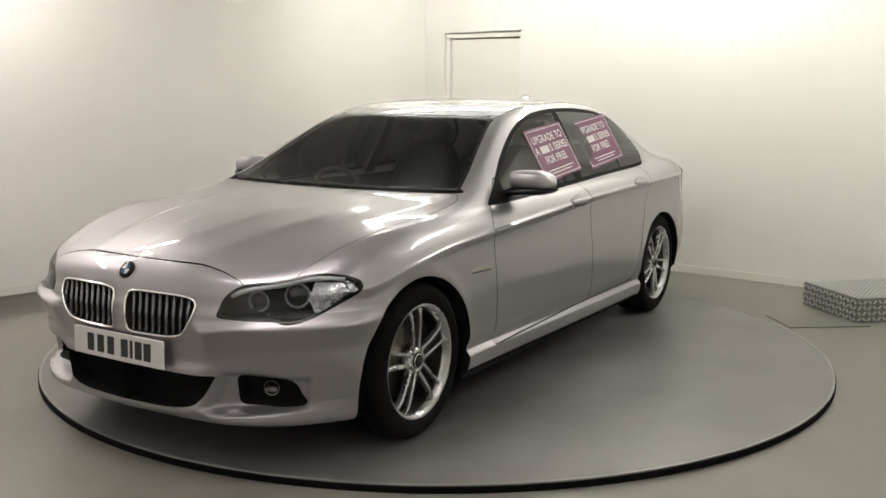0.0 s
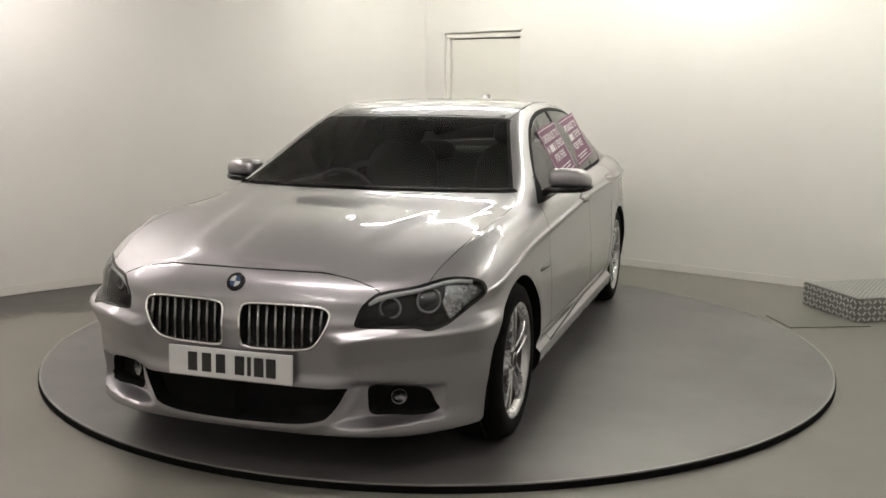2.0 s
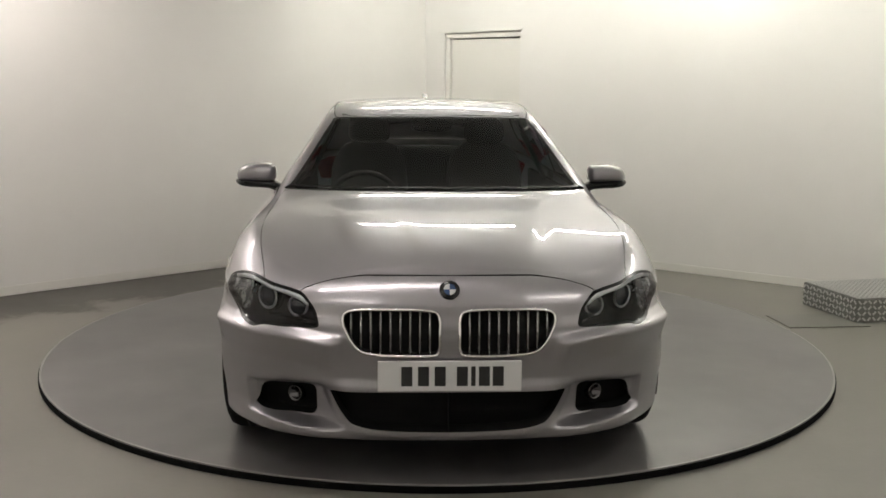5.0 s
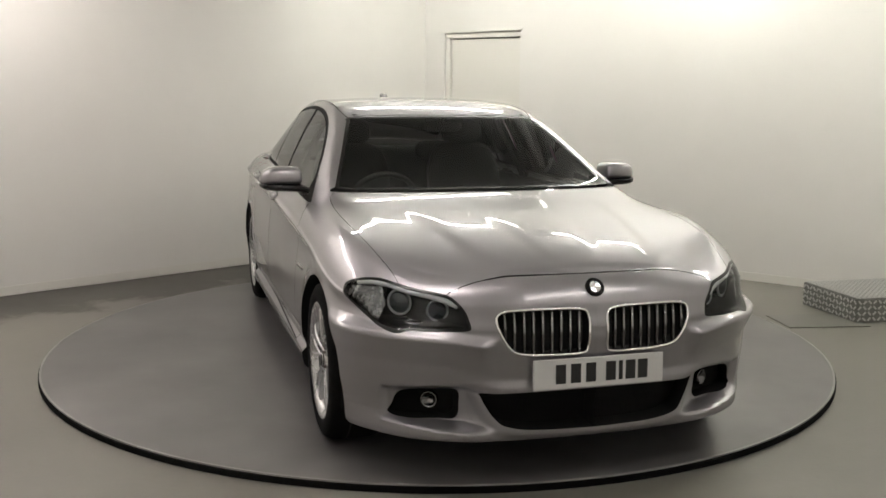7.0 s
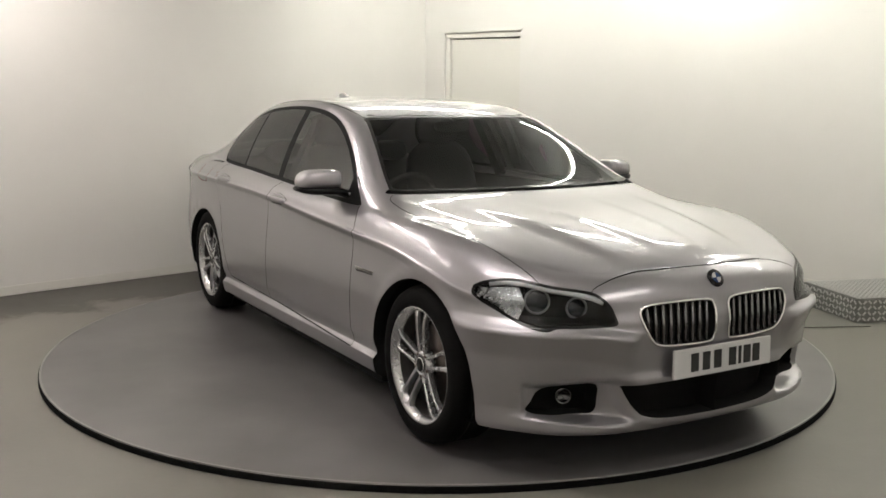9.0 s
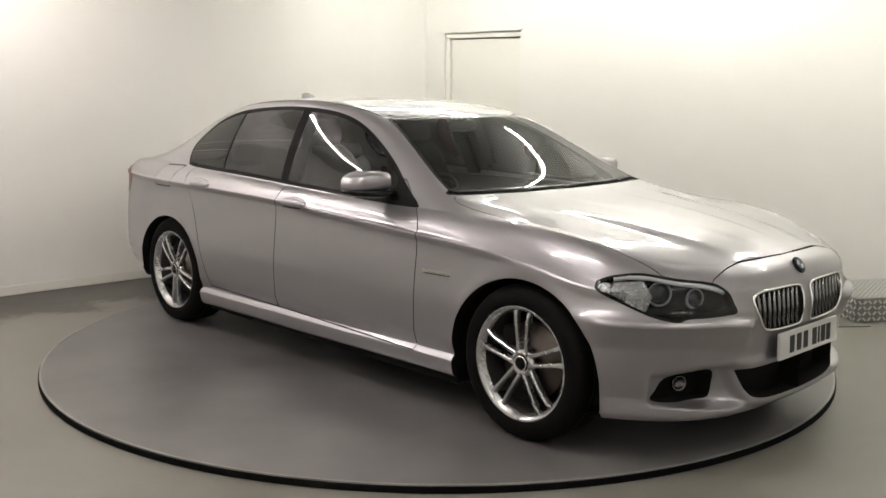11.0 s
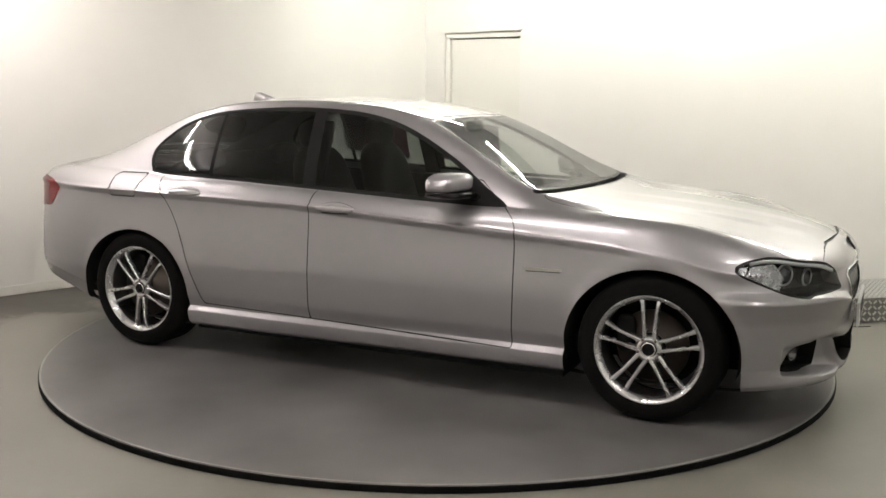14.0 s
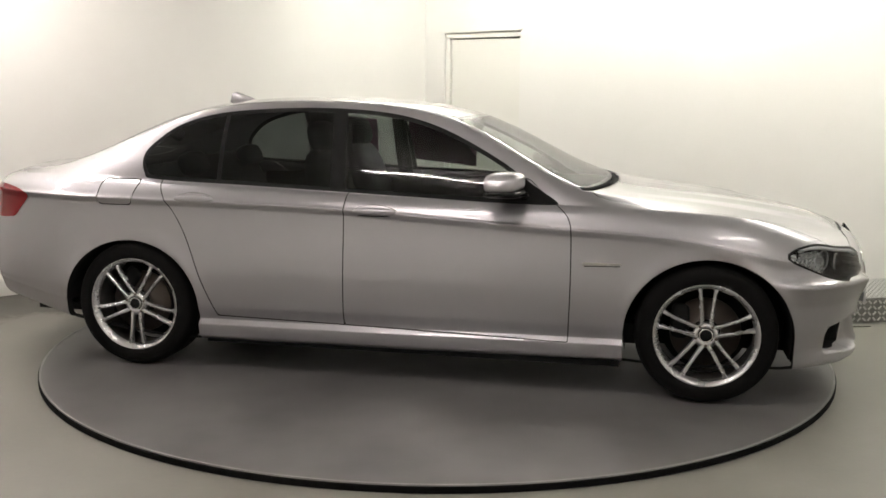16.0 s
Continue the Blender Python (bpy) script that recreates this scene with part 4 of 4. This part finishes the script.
# ---- the room's fittings ----
def turntable():
    bm = bmesh.new()
    n = 160
    prof = [(R_TABLE - .02, 0.004), (R_TABLE, .004), (R_TABLE, TOP - .006), (R_TABLE - .004, TOP - .001), (R_TABLE - .012, TOP)]
    rows = [[bm.verts.new((r * math.cos(k * math.tau / n), r * math.sin(k * math.tau / n), z)) for k in range(n)] for r, z in prof]
    for a, b in zip(rows, rows[1:]):
        for k in range(n):
            bm.faces.new((a[k], a[(k + 1) % n], b[(k + 1) % n], b[k]))
    bm.faces.new(rows[-1])
    bmesh.ops.recalc_face_normals(bm, faces=bm.faces)
    ob = new("turntable")
    tagged(ob, "round grey-painted turntable standing just above the floor", "turntable")
    part("deck", bm, M_TABLE, ob, "worn grey painted deck")
    bm = bmesh.new()
    prof = [(R_TABLE + .001, .004), (R_TABLE + .006, .002), (R_TABLE + .006, TOP - .008), (R_TABLE + .001, TOP - .005)]
    rows = [[bm.verts.new((r * math.cos(k * math.tau / n), r * math.sin(k * math.tau / n), z)) for k in range(n)] for r, z in prof]
    for a, b in zip(rows, rows[1:]):
        for k in range(n):
            bm.faces.new((a[k], a[(k + 1) % n], b[(k + 1) % n], b[k]))
    bmesh.ops.recalc_face_normals(bm, faces=bm.faces)
    part("edge_band", bm, M_RUBBER, ob, "black rubber edge band")
    bm = bmesh.new()
    prof = [(R_TABLE + .001, TOP - .005), (R_TABLE + .001, TOP + .001), (R_TABLE - .009, TOP + .0015), (R_TABLE - .010, TOP - .001)]
    rows = [[bm.verts.new((r * math.cos(k * math.tau / n), r * math.sin(k * math.tau / n), z)) for k in range(n)] for r, z in prof]
    for a, b in zip(rows, rows[1:]):
        for k in range(n):
            bm.faces.new((a[k], a[(k + 1) % n], b[(k + 1) % n], b[k]))
    bmesh.ops.recalc_face_normals(bm, faces=bm.faces)
    part("edge_trim", bm, M_WORN, ob, "worn bare metal rim")
    return ob


def door():
    m, _ = wall_frame(0)
    a, b, h = DOOR
    ob = tagged(new("door_1"), "closed white flush door in a white frame, beside the corner", "door", kind="structure")
    part("door_leaf", box((a + .055, .05, .01), (b - .02, .095, h - .06), m, .002), M_WHITE, ob)
    part("door_jamb", box((a + .005, .02, 0), (a + .05, .15, h - .052), m), M_WHITE, ob)
    part("door_jamb", box((b - .015, .02, 0), (b - .002, .15, h - .052), m), M_WHITE, ob)
    part("door_head", box((a + .005, .02, h - .048), (b - .002, .15, h - .006), m), M_WHITE, ob)
    part("architrave", box((a - .06, -.014, h + .006), (b + .02, -.001, h + .018), m), M_WHITE, ob)
    part("reveal", box((a, .16, 0), (b, .19, h - .07), m), M_WHITE, ob)
    part("head_shadow_gap", box((a, .12, h - .065), (b, .155, h - .001), m), M_GAP, ob)
    return ob


def skirting():
    for i in (0, 3):
        m, length = wall_frame(i)
        bm = box((1.14 if i == 0 else 0.02, -.012, 0.001), (length - .05, -.001, .07), m, .003)
        tagged(part("baseboard", bm, M_WHITE), "low white painted skirting board", "baseboard", kind="structure")


def tread_box():
    """A low box of pierced tread plate, standing by the wall."""
    ob = tagged(new("tread_box"), "low galvanised tread-plate step box on the floor", "step box")
    ob.matrix_world = pose(2.80, .60, 0, 0, 0, 12.5)
    L, W, H = 1.0, .62, .165
    part("panel", box((0, 0, 0.001), (L, W, H), None, .006), M_STEEL, ob)
    bm = bmesh.new()
    p = .0385
    for i in range(26):
        for j in range(16):
            for q in range(2):
                add_box(bm, (-.0145, -.0055, 0), (.0145, .0055, .005), pose(.02 + i * p + q * p / 2, .02 + j * p + q * p / 2, H + .0002, 0, 0, 45 if q else -45))
    for i in range(26):
        for j in range(4):
            add_box(bm, (-.0145, -.005, -.0055), (.0145, 0, .0055), pose(.02 + i * p, -.0002, .025 + j * p, 0, 45 if (i + j) % 2 else -45, 0))
    for i in range(16):
        for j in range(4):
            add_box(bm, (-.005, -.0145, -.0055), (0, .0145, .0055), pose(-.0002, .02 + i * p, .025 + j * p, 45 if (i + j) % 2 else -45, 0, 0))
    tagged(part("stud", bm, M_STUD, ob, "raised bright treads"), kind="stuff")
    return ob


M_WORN = vary(material("worn_rim_metal", (0.3, 0.29, 0.28), 0.4, metal=0.3), 5.0, (0.16, 0.155, 0.15), (0.42, 0.41, 0.40))[0]
M_STUD = material("bright_steel", (0.62, 0.62, 0.60), 0.38, metal=0.5)


def floor_plate():
    bm = bmesh.new()
    add_box(bm, (0, 0, .001), (.56, .36, .008), pose(2.30, .44, 0, 0, 0, 6), .002)
    tagged(part("floor_plate", bm, M_FLOORPLATE), "thin grey steel cover plate lying flat on the floor", "floor plate")


M_FLOORPLATE = vary(material("dull_steel_plate", (0.22, 0.215, 0.19), 0.4), 3.0, (0.10, 0.098, 0.085), (0.16, 0.157, 0.138))[0]


def batten(x, y, turn, cool, length=1.5):
    """A ceiling light, out of view: white body and one bare tube, which glows."""
    ob = new("ceiling_light")
    tagged(ob, "white fluorescent batten on the unseen ceiling, six of eight added as fill", "ceiling light", "ceiling lights")
    ob.matrix_world = pose(x, y, CEIL, 0, 0, turn)
    part("body", box((-length / 2 - .03, -.03, -.05), (length / 2 + .03, .03, -.001), None, .004), M_WHITE, ob)
    bm = bmesh.new()
    bmesh.ops.create_cone(bm, cap_ends=True, segments=10, radius1=.02, radius2=.02, depth=length, matrix=Matrix.Translation((0, 0, -.085)) @ Euler((0, radians(90), 0)).to_matrix().to_4x4())
    part("tube", bm, M_TUBES[cool], ob, "glowing tube", True)
    for s in (-1, 1):
        part("holder", box((s * length / 2 - .012, -.015, -.105), (s * length / 2 + .012, .015, -.05)), M_WHITE, ob)


def stickers(car):
    """Purple notices stuck on the windows of the car's left side."""
    for n, (cx, cz, w, h, tilt) in enumerate(((-.145, 1.15, .46, .31, 6), (-.83, 1.185, .50, .31, 6))):
        lean = 27.8
        m = pose(cx, .829 - (cz - .97) * .528, cz, 0, tilt, 0) @ pose(0, 0, 0, lean, 0, 0)
        flat = m @ pose(0, 0, 0, 90, 0, 180)
        ob = part("window_notice", box((-w / 2, -h / 2, -.001), (w / 2, h / 2, .001), flat), M_PURPLE, car.root, "purple notice with white lettering stuck on a side window")
        part("border", notice_border(w, h, flat), M_NOTICE_INK, ob)
        for text, y, size in (("UPGRADE TO", .085, .062), ("A        5 SERIES", .022, .062), ("FOR FREE", -.042, .062)):
            cu = bpy.data.curves.new("lettering", "FONT")
            cu.body, cu.size, cu.align_x, cu.align_y = text, size, "CENTER", "CENTER"
            cu.offset = .0012
            tmp = new("lettering", cu)
            me = bpy.data.meshes.new_from_object(tmp.evaluated_get(bpy.context.evaluated_depsgraph_get()))
            bpy.data.objects.remove(tmp)
            me.transform(flat @ Matrix.Translation((0, y, .0018)))
            me.materials.append(M_NOTICE_INK)
            let = new("lettering", me)
            let.parent = ob
            let.data.name = "lettering"
        part("bar", box((-.135, .002, .0012), (-.035, .044, .0018), flat), M_NOTICE_INK, ob)
        part("small_print", box((-.16, -.105, .0012), (.16, -.098, .0018), flat), M_NOTICE_INK, ob)
        part("small_print", box((-.13, -.122, .0012), (.13, -.116, .0018), flat), M_NOTICE_INK, ob)


def notice_border(w, h, m):
    bm = bmesh.new()
    a, b, t = w / 2 - .012, h / 2 - .012, .004
    for lo, hi in (((-a, b - t), (a, b)), ((-a, -b), (a, -b + t)), ((-a, -b), (-a + t, b)), ((a - t, -b), (a, b))):
        add_box(bm, (*lo, .0012), (*hi, .0018), m)
    return bm


M_PURPLE = material("purple_card", (0.17, 0.05, 0.115), 0.5)
M_NOTICE_INK = material("white_lettering", (0.75, 0.72, 0.74), 0.5)

room()
door()
skirting()
deck = turntable()
tread_box()
floor_plate()
for spot in LIGHTS:
    batten(*spot)
auto = Car()
body(auto)
car_details(auto)
cabin(auto)
stickers(auto)


def motions():
    """The turntable and the car on it turn together."""
    walk(auto.root, [(t, pose(0, 0, TOP, 0, 0, angle(t)) @ pose(0.021, -0.057, 0)) for t in range(17)])
    walk(deck, [(t, pose(0, 0, 0, 0, 0, angle(t))) for t in range(17)])


motions()
